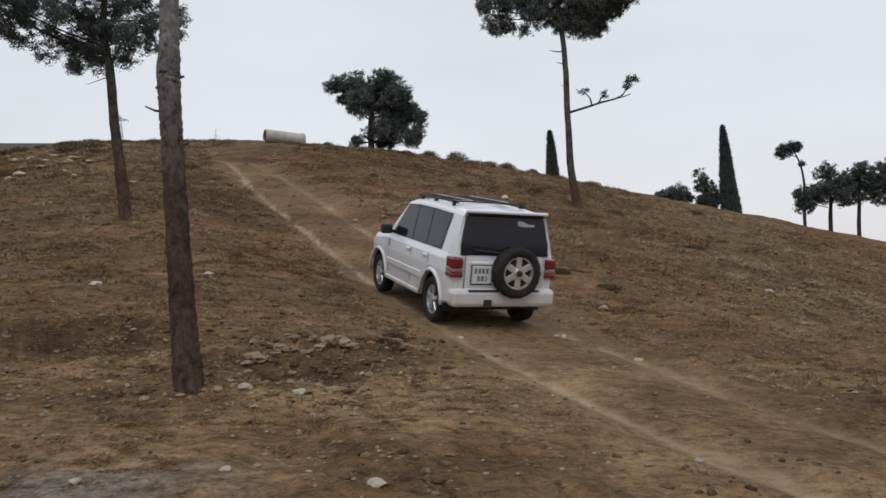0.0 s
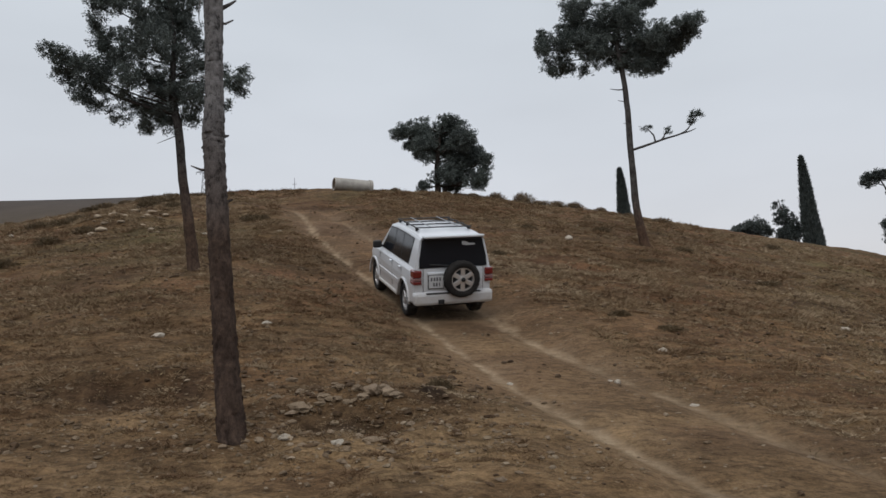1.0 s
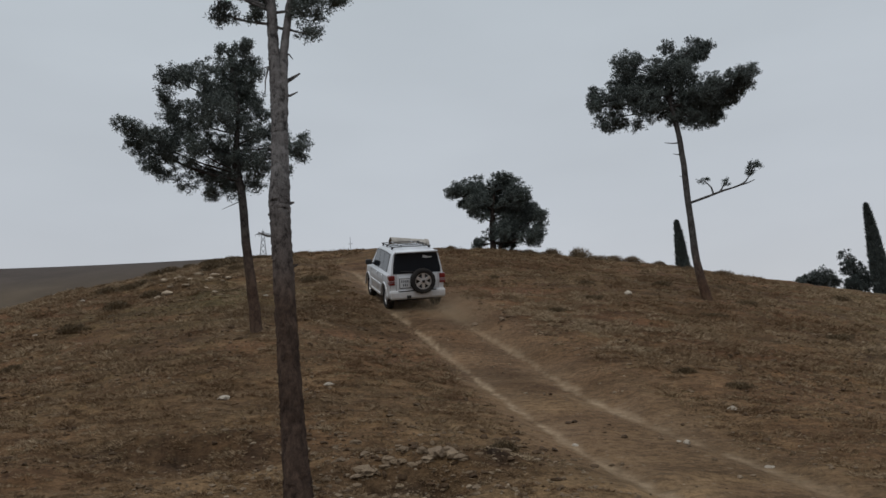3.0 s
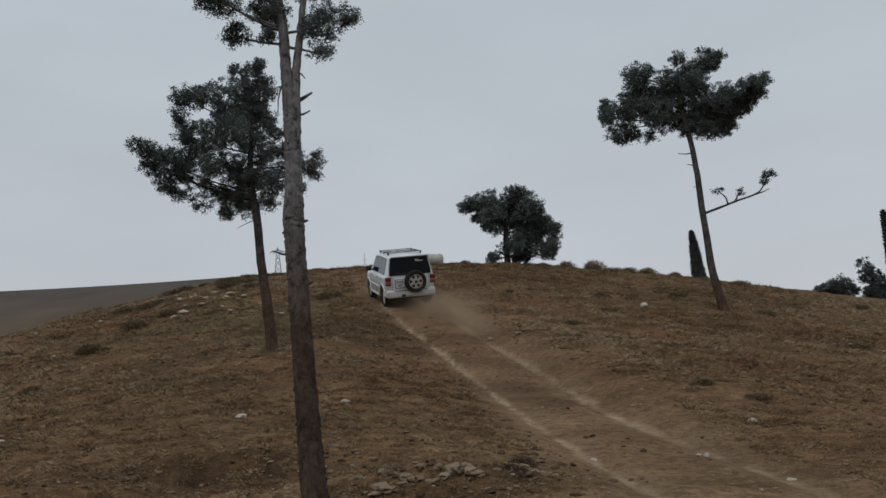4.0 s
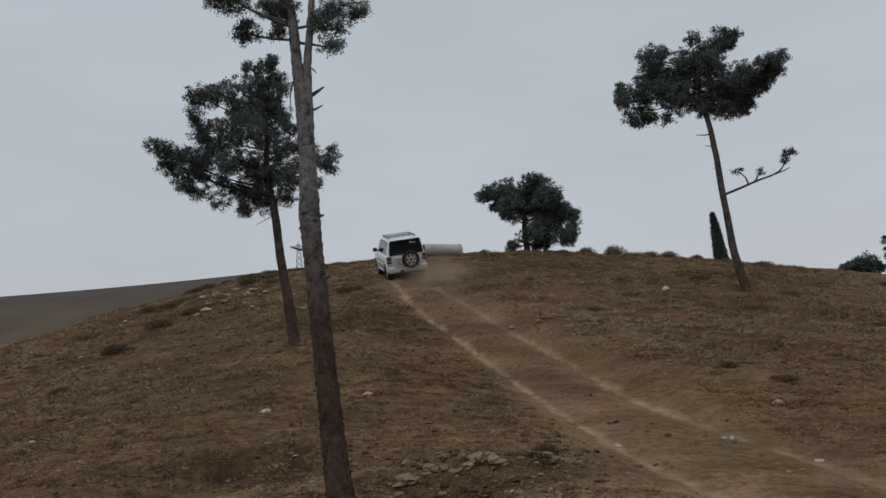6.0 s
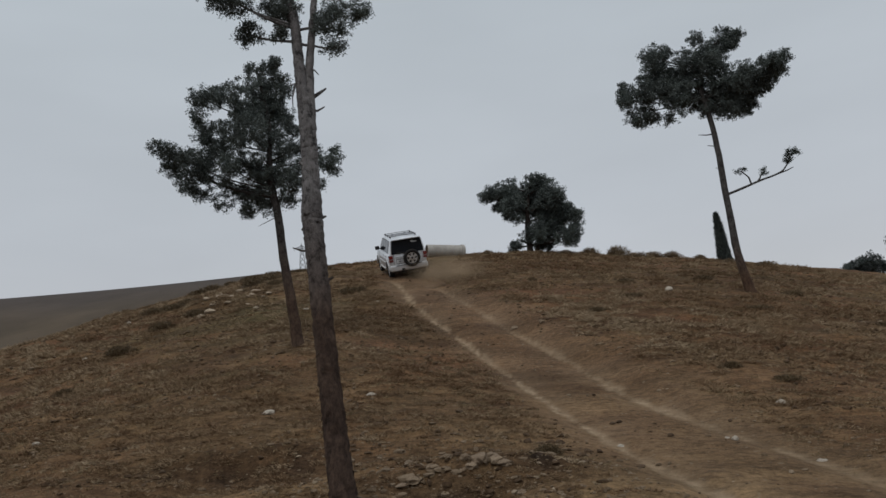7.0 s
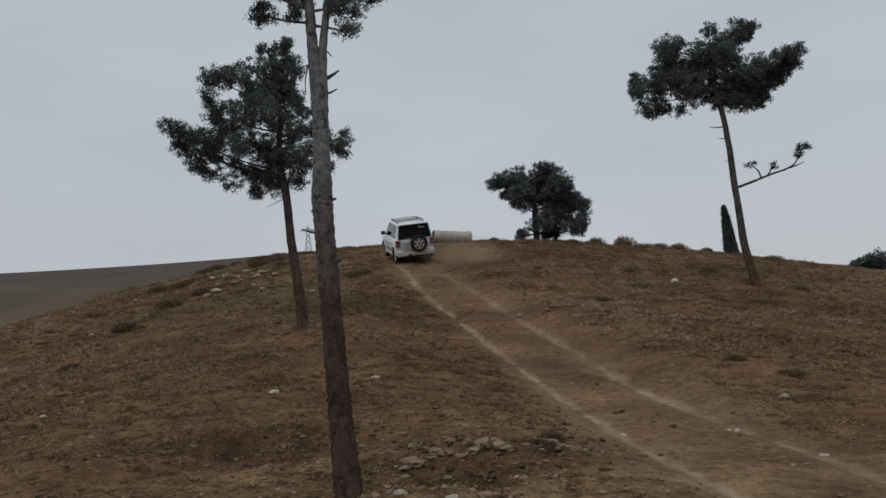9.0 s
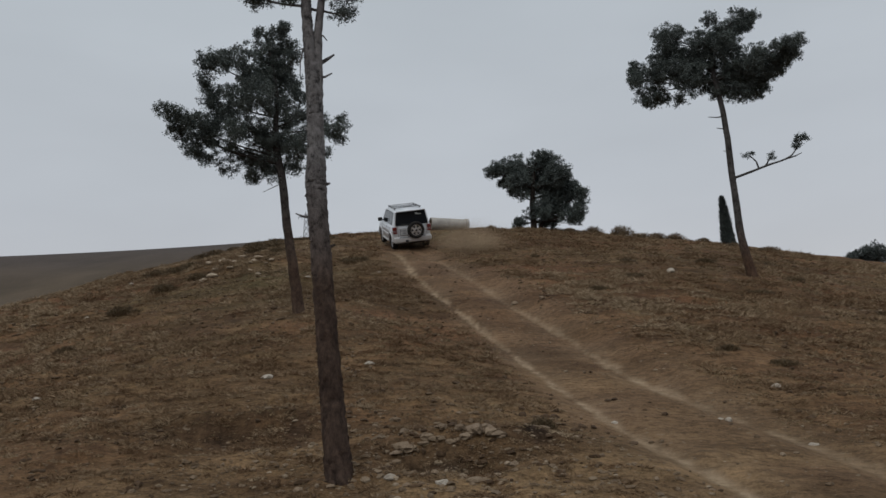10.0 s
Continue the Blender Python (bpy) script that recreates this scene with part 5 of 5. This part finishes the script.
def make_car():
    car = tagged(new("off_road_car"), "white compact off-road car with tinted windows and rear spare wheel", "car")
    # lower body with wheel arches cut into its sides
    ys = list(np.arange(-1.93, 1.921, 0.055)) + [1.92]
    for yc in (AXLE_R, AXLE_F):
        ys += [yc - 0.4205, yc - 0.4195, yc + 0.4195, yc + 0.4205]
    rings = []
    for y in sorted(ys):
        w, t, b = half_width(y), belt(y), under(y)
        crown = 0.035
        half = [(0, b), (w - 0.26, b), (w - 0.03, b), (w, b + 0.03), (w + 0.005, max(0.60, b + 0.05)), (w + 0.012, 0.82), (w - 0.005, t - 0.07), (w - 0.045, t), (w - 0.2, t + 0.01), (0, t + crown)]
        rings.append(mirrored(half, lambda z, y=y: y))
    v, f = loft(rings)
    part("lower_body", mesh_from("lower_body", v, f, M_PAINT, False), car)
    # cabin
    rings = []
    for y, roof in ((-1.94, 1.60), (-1.86, 1.625), (-1.5, 1.655), (-0.9, 1.675), (-0.3, 1.675), (0.1, 1.655), (0.33, 1.60), (0.65, 1.34), (0.98, 1.075)):
        e = roof - 0.075
        half = [(0, 1.03), (side_x(1.03), 1.03), (side_x((1.03 + e) / 2), (1.03 + e) / 2), (side_x(e), e), (side_x(e) - 0.035, roof - 0.025), (side_x(e) - 0.12, roof), (0, roof + 0.022)]
        rings.append(mirrored(half, (lambda z: rear_y(z)) if y < -1.9 else (lambda z, y=y: y)))
    v, f = loft(rings)
    part("cabin", mesh_from("cabin", v, f, M_PAINT, False), car, "white roof and window pillars")
    # side windows
    panes = [[(0.70, 1.075), (0.27, 1.53), (-0.20, 1.56), (-0.20, 1.065)], [(-0.235, 1.065), (-0.235, 1.56), (-0.80, 1.56), (-0.80, 1.065)], [(-0.835, 1.065), (-0.835, 1.56), (-1.50, 1.54), (-1.38, 1.08)]]
    surround = [(0.74, 1.055), (0.27, 1.55), (-0.20, 1.575), (-0.83, 1.575), (-1.525, 1.555), (-1.40, 1.06)]
    for s in (-1, 1):
        for pane in panes:
            part("side_window", prism("side_window", pane, lambda a, z, d, s=s: (s * (side_x(z) + d), a, z), 0.012, -0.02, M_TINT), car, "dark tinted side window")
        part("window_trim", prism("window_trim", surround, lambda a, z, d, s=s: (s * (side_x(z) + d), a, z), 0.006, -0.02, M_BLACK), car, "black window surround and pillars")
        # side mouldings, handles, arches, mirror
        bm = bmesh.new()
        box(bm, s * 0.848, 0.0, 0.64, 0.03, 1.55, 0.09, 0.01)
        part("side_moulding", bm_mesh("side_moulding", bm, M_PAINT), car)
        bm = bmesh.new()
        box(bm, s * 0.83, 0.0, 0.375, 0.07, 1.6, 0.07, 0.02)
        part("sill", bm_mesh("sill", bm, M_PAINT), car, "dusty white side sill")
        for yy in (-0.2, -0.92):
            bm = bmesh.new()
            box(bm, s * 0.846, yy, 0.93, 0.035, 0.16, 0.035, 0.012)
            part("door_handle", bm_mesh("door_handle", bm, M_PAINT), car)
        for yy in (0.72, -0.33, -1.05):
            bm = bmesh.new()
            box(bm, s * 0.8425, yy, 0.72, 0.006, 0.009, 0.5)
            part("door_gap", bm_mesh("door_gap", bm, M_BLACK), car)
        for yc in (AXLE_R, AXLE_F):
            arc = [(s * 0.845, yc + 0.44 * math.cos(a), 0.33 + 0.44 * math.sin(a)) for a in np.linspace(0.05, math.pi - 0.05, 15)]
            part("arch_flare", tube("arch_flare", arc, [0.028] * 15, M_PAINT, 6), car)
            liner = [[(s * x, yc + 0.415 * math.cos(a), 0.33 + 0.415 * math.sin(a)) for x in (0.80, 0.52)] for a in np.linspace(0.0, math.pi, 15)]
            lv, lf = loft(liner, False)
            part("arch_liner", mesh_from("arch_liner", lv, [q for i, q in enumerate(lf) if i % 2 == 0], M_BLACK), car)
        bm = bmesh.new()
        box(bm, s * 0.92, 0.68, 1.12, 0.2, 0.12, 0.15, 0.035)
        box(bm, s * 0.81, 0.70, 1.08, 0.1, 0.05, 0.04, 0.01)
        part("wing_mirror", bm_mesh("wing_mirror", bm, M_BLACK), car, "black wing mirror")
        bm = bmesh.new()
        box(bm, s * 0.71, AXLE_R - 0.42, 0.36, 0.2, 0.015, 0.2, 0.004)
        part("mud_flap", bm_mesh("mud_flap", bm, M_BLACK), car)
        bm = bmesh.new()
        box(bm, s * 0.758, -1.85, 0.955, 0.175, 0.24, 0.13, 0.02)
        lamp = part("tail_lamp", bm_mesh("tail_lamp", bm, M_RED), car, "red tail lamp")
        bm = bmesh.new()
        box(bm, s * 0.758, -1.85, 0.858, 0.175, 0.24, 0.05, 0.012)
        part("reversing_lens", bm_mesh("reversing_lens", bm, M_CLEAR), lamp)
        bm = bmesh.new()
        box(bm, s * 0.758, -1.85, 0.80, 0.175, 0.24, 0.055, 0.012)
        part("lower_lens", bm_mesh("lower_lens", bm, M_RED), lamp)
        bm = bmesh.new()
        box(bm, s * 0.58, 1.83, 0.78, 0.34, 0.14, 0.17, 0.04)
        part("headlamp", bm_mesh("headlamp", bm, M_CLEAR), car)
        # raised rack rail with feet
        rail = [(s * 0.56, 0.16, 1.705), (s * 0.56, 0.05, 1.712), (s * 0.555, -0.6, 1.72), (s * 0.56, -1.25, 1.712), (s * 0.56, -1.38, 1.70)]
        rp, rr = refine(rail, [0.014] * 5, 4)
        part("rack_rail", tube("rack_rail", rp, rr, M_BLACK, 8), car, "black roof rack rail")
        for yy in (0.0, -0.55, -1.25):
            bm = bmesh.new()
            box(bm, s * 0.565, yy, 1.67, 0.045, 0.075, 0.1, 0.012)
            part("rack_foot", bm_mesh("rack_foot", bm, M_BLACK), car)
    for yy in (0.06, -0.45, -0.85, -1.3):
        bm = bmesh.new()
        box(bm, 0, yy, 1.727, 1.22, 0.04, 0.022, 0.008)
        part("rack_bar", bm_mesh("rack_bar", bm, M_BLACK), car)
    for sx in (-0.3, 0.3):
        bm = bmesh.new()
        box(bm, sx, -0.62, 1.745, 0.025, 1.42, 0.016, 0.006)
        part("rack_slat", bm_mesh("rack_slat", bm, M_GALV), car)
    # windscreen, tail window, tailgate, spoiler
    part("windscreen", prism("windscreen", [(-0.62, 0.93), (0.62, 0.93), (0.55, 0.40), (-0.55, 0.40)],
                             lambda a, y, d: (a, y + d * 0.6, 1.60 + (0.33 - y) * 0.8077 + 0.022 + d), 0.012, -0.05, M_TINT), car)
    part("rear_window", prism("rear_window", [(-0.715, 1.055), (0.715, 1.055), (0.71, 1.2), (0.635, 1.565), (-0.635, 1.565), (-0.71, 1.2)], lambda a, z, d: (a, rear_y(z) - d, z), 0.016, -0.03, M_TINT),
         car, "dark tinted rear window")
    sticker = part("window_sticker", prism("window_sticker", [(0.20, 1.45), (0.30, 1.435), (0.46, 1.44), (0.48, 1.47), (0.36, 1.475), (0.28, 1.51), (0.20, 1.515)], lambda a, z, d: (a, rear_y(z) - d, z), 0.021, 0.012, M_PLATE), car,
                   "small pale window sticker")
    part("tailgate", prism("tailgate", [(-0.625, 0.62), (0.63, 0.62), (0.63, 1.035), (-0.625, 1.035)], lambda a, z, d: (a, -1.93 - d + 0.17 * max(0, z - 1.03), z), 0.014, -0.03, M_PAINT), car)
    for x in (-0.6315, 0.6365):
        bm = bmesh.new()
        box(bm, x, -1.93, 0.84, 0.007, 0.02, 0.46)
        part("tailgate_gap", bm_mesh("tailgate_gap", bm, M_BLACK), car)
    bm = bmesh.new()
    box(bm, 0, -1.90, 1.625, 1.26, 0.20, 0.05, 0.02, Matrix.Rotation(radians(-6), 4, "X"))
    part("spoiler", bm_mesh("spoiler", bm, M_PAINT), car, "white roof spoiler")
    # black slab that paints the shade below the body-coloured spoiler
    bm = bmesh.new()
    box(bm, 0, -1.87, 1.587, 1.2, 0.14, 0.03, 0.01)
    part("spoiler_underside", bm_mesh("spoiler_underside", bm, M_BLACK), car)
    bm = bmesh.new()
    box(bm, 0, -1.915, 0.505, 1.665, 0.25, 0.25, 0.06)
    part("rear_bumper", bm_mesh("rear_bumper", bm, M_PAINT), car, "dusty white rear bumper")
    bm = bmesh.new()
    box(bm, -0.02, -2.0, 0.612, 1.15, 0.1, 0.02, 0.008)
    part("bumper_step", bm_mesh("bumper_step", bm, M_BLACK), car)
    bm = bmesh.new()
    box(bm, -0.28, -2.035, 0.45, 0.13, 0.05, 0.09, 0.012)
    part("tow_eye", bm_mesh("tow_eye", bm, M_BLACK), car)
    bm = bmesh.new()
    box(bm, 0, 1.90, 0.52, 1.5, 0.2, 0.24, 0.06)
    part("front_bumper", bm_mesh("front_bumper", bm, M_PAINT), car)
    bm = bmesh.new()
    box(bm, 0, -0.08, 0.40, 1.2, 3.55, 0.18, 0.03)
    part("underbody", bm_mesh("underbody", bm, M_BLACK), car)
    for y0 in (AXLE_R, AXLE_F):
        part("axle", tube("axle", [(-0.66, y0, TYRE), (0.66, y0, TYRE)], [0.06, 0.06], M_BLACK, 8), car)
        for s in (-1, 1):
            part("brake_drum", tube("brake_drum", [(s * 0.56, y0, TYRE), (s * 0.665, y0, TYRE)], [0.2, 0.225], M_BLACK, 16), car)
    part("exhaust", tube("exhaust", [(0.5, -1.6, 0.36), (0.52, -1.98, 0.34)], [0.028, 0.028], M_BLACK, 10), car)
    # plate whose characters are bars
    bm = bmesh.new()
    box(bm, -0.37, -1.955, 0.81, 0.34, 0.02, 0.26, 0.006)
    part("plate_frame", bm_mesh("plate_frame", bm, M_BLACK), car)
    bm = bmesh.new()
    box(bm, -0.37, -1.962, 0.81, 0.31, 0.02, 0.23, 0.006)
    plate = part("number_plate", bm_mesh("number_plate", bm, M_PLATE), car, "white square plate with dark bars")
    for bx, bz, bw in ((-0.47, 0.86, 0.034), (-0.41, 0.86, 0.034), (-0.35, 0.86, 0.034), (-0.29, 0.86, 0.034), (-0.42, 0.765, 0.036), (-0.36, 0.765, 0.036), (-0.30, 0.765, 0.02)):
        bm = bmesh.new()
        box(bm, bx, -1.974, bz, bw, 0.006, 0.065)
        part("plate_bar", bm_mesh("plate_bar", bm, M_INK), plate)
    bm = bmesh.new()
    box(bm, -0.37, -1.952, 0.955, 0.36, 0.04, 0.04, 0.01)
    part("plate_lamp_bar", bm_mesh("plate_lamp_bar", bm, M_PAINT), car)
    part("rear_wiper", tube("rear_wiper", [(-0.08, -1.96, 1.08), (-0.25, -1.965, 1.10), (-0.5, -1.955, 1.12)], [0.02, 0.014, 0.01], M_BLACK, 6), car)
    # spare wheel on the tailgate
    lay = Matrix.Translation((0.14, -2.05, 0.9)) @ Matrix.Rotation(radians(-90), 4, "Z")
    spare = part("spare_wheel", wheel_mesh(0.378, 0.21), car, "spare wheel hung on the tailgate", lay)
    part("spare_rim", rim_mesh(0.378, 0.21, 6, 1, 0.24), spare, "silver six-hole rim")
    part("rim_backing", tube("rim_backing", [(-0.02, 0, 0), (0.035, 0, 0)], [0.21, 0.21], M_BLACK, 24), spare)
    part("hub_cap", tube("hub_cap", [(0.05, 0, 0), (0.112, 0, 0)], [0.05, 0.045], M_BLACK, 16), spare, "dark hub cap")
    bm = bmesh.new()
    box(bm, 0.14, -1.95, 0.84, 0.2, 0.1, 0.2, 0.02)
    part("spare_carrier", bm_mesh("spare_carrier", bm, M_BLACK), car)
    # the body stands tall on its springs
    for ob in (car, *car.children_recursive):
        if ob.type == "MESH" and ob.name.split(".")[0] not in ("spare_wheel", "spare_rim", "rim_backing", "hub_cap"):
            for v in ob.data.vertices:
                v.co.z += 0.12 * float(step(np.array((v.co.z - 0.35) / 1.25)))
    wheels = []
    tyre = wheel_mesh(TYRE, 0.215)
    rims = {s: rim_mesh(TYRE, 0.215, 5, s) for s in (-1, 1)}
    for s in (-1, 1):
        for y0 in (AXLE_R, AXLE_F):
            w = part("wheel", tyre, car, "dusty tyre on alloy rim", pose(s * 0.715, y0, TYRE))
            part("rim", rims[s], w, "silver alloy rim")
            wheels.append((w, s * 0.715, y0))
    return car, wheels


car, wheels = make_car()
car.scale = (CAR_SIZE, CAR_SIZE, CAR_SIZE)


# ---- dust thrown up behind the wheels ----
def make_dust(name, label, count, sx, sy, sz, size, seed):
    rng = np.random.RandomState(seed)
    c = rng.normal(size=(count, 3)) * [sx, sy, sz]
    c[:, 2] = np.abs(c[:, 2])
    c[:, 1] -= np.abs(rng.normal(size=count)) * sy * 0.7
    d = rng.normal(size=(count, 3))
    d /= np.linalg.norm(d, axis=1, keepdims=True)
    s = size * rng.uniform(0.5, 1.5, count)
    return tagged(new(name, triangles(name, blades(c, d, s, s, rng), M_DUST)), label, "dust", kind="stuff")


dust = make_dust("dust_cloud", "thin brown dust drifting behind the car's wheels", 300000, 0.62, 1.0, 0.36, 0.0056, 81)
trail = make_dust("dust_trail", "low pale dust hanging over the wheel rut", 160000, 0.28, 1.5, 0.13, 0.0052, 83)
spray = make_dust("dust_spray", "loose soil thrown up by the spinning rear wheel", 6000, 0.16, 0.3, 0.05, 0.004, 82)


def motions():
    # where the middle of the rear axle touches the ground: seconds, x, y
    rear = [(0.0, 0.5, 12.0), (0.5, -0.29, 14.25), (1.0, -1.06, 16.6), (1.5, -1.88, 18.75), (2.0, -2.67, 20.35), (2.5, -3.3, 21.75), (3.0, -3.82, 23.05), (3.4, -4.26, 24.2), (3.8, -4.74, 25.55),
            (4.2, -5.1, 26.7), (4.6, -5.52, 27.95), (5.0, -6.06, 29.6), (5.5, -6.54, 31.2), (6.2, -6.95, 32.6), (6.8, -7.1, 33.2), (7.3, -7.13, 33.4), (8.5, -7.04, 32.9), (10.0, -7.1, 33.2)]
    ts = [r[0] for r in rear]
    rows, spins, turned, last = [], [], 0.0, None
    for i in range(101):
        t = i / 10
        x = sum(np.interp(min(10, max(0, t + o)), ts, [r[1] for r in rear]) for o in (-0.2, -0.1, 0, 0.1, 0.2)) / 5
        y = sum(np.interp(min(10, max(0, t + o)), ts, [r[2] for r in rear]) for o in (-0.2, -0.1, 0, 0.1, 0.2)) / 5
        way = np.interp(t, [0, 1, 2.5, 4.2, 5, 7, 8.5, 10], [20.0, 21.0, 22.3, 23.5, 22.0, 22.5, 23.5, 24.0])
        h = Vector((-math.sin(radians(way)), math.cos(radians(way)), 0))
        side = Vector((h.y, -h.x, 0))
        spot = Vector((x, y, 0))

        def wheel_at(along, across):
            q = spot + h * along + side * across
            zs = [broad_height(np.array([q.x + a]), np.array([q.y + b]))[0][0] for a, b in ((0, 0), (0.4, 0), (-0.4, 0), (0, 0.4), (0, -0.4))]
            return Vector((q.x, q.y, sum(zs) / 5 - 0.05))
        rl, rr, fl, fr = wheel_at(0, -0.715), wheel_at(0, 0.715), wheel_at(2.45, -0.715), wheel_at(2.45, 0.715)
        ahead, across = ((fl + fr) / 2 - (rl + rr) / 2).normalized(), ((rr + fr) / 2 - (rl + fl) / 2).normalized()
        up = across.cross(ahead).normalized()
        across = ahead.cross(up).normalized()
        m = Matrix((across, ahead, up)).transposed().to_4x4() @ Matrix.Rotation(radians(np.interp(t, [0, 1.5, 3.8, 5.5, 8, 10], [0, -0.8, -4.0, -4.0, -3.0, -3.0])), 4, "Y")
        m.translation = (rl + rr) / 2 - ahead * AXLE_R * CAR_SIZE
        rows.append((t, m))
        gone = 0.0 if last is None else (Vector((x, y, 0)) - last).length * 1.03
        last = Vector((x, y, 0))
        turned += max(math.degrees(gone / TYRE), 0.0 if i == 0 else 38.0)
        spins.append((t, turned))
    walk(car, rows)
    for w, x, y in wheels:
        walk(w, [(t, pose(x, y, TYRE, -a)) for t, a in spins])
    flat = [(t, m.translation, m.to_quaternion().to_matrix().to_4x4()) for t, m in rows]
    # the dust rises and drifts aside as the car slows and its wheels spin
    walk(dust, [(t, Matrix.Translation(at + q @ Vector((np.interp(t, [0, 3, 6, 8.5, 10], [0.6, 0.75, 0.95, 1.5, 1.8]), np.interp(t, [0, 4, 7, 10], [-1.9, -2.4, -3.4, -3.6]), np.interp(t, [0, 2.5, 5, 10], [-0.9, -0.5, 0.0, 0.28])))) @ q) for t, at, q in flat])
    walk(trail, [(t, Matrix.Translation(at + q @ Vector((0.8, np.interp(t, [0, 4, 7, 10], [-2.6, -3.2, -3.6, -4.0]), np.interp(t, [0, 2, 4, 6, 7.5, 10], [-1.2, -0.75, -0.05, 0.0, -0.25, -1.0])))) @ q) for t, at, q in flat])
    walk(spray, [(t, m @ pose(-0.6, -1.9, 0.0)) for t, m in rows])


motions()
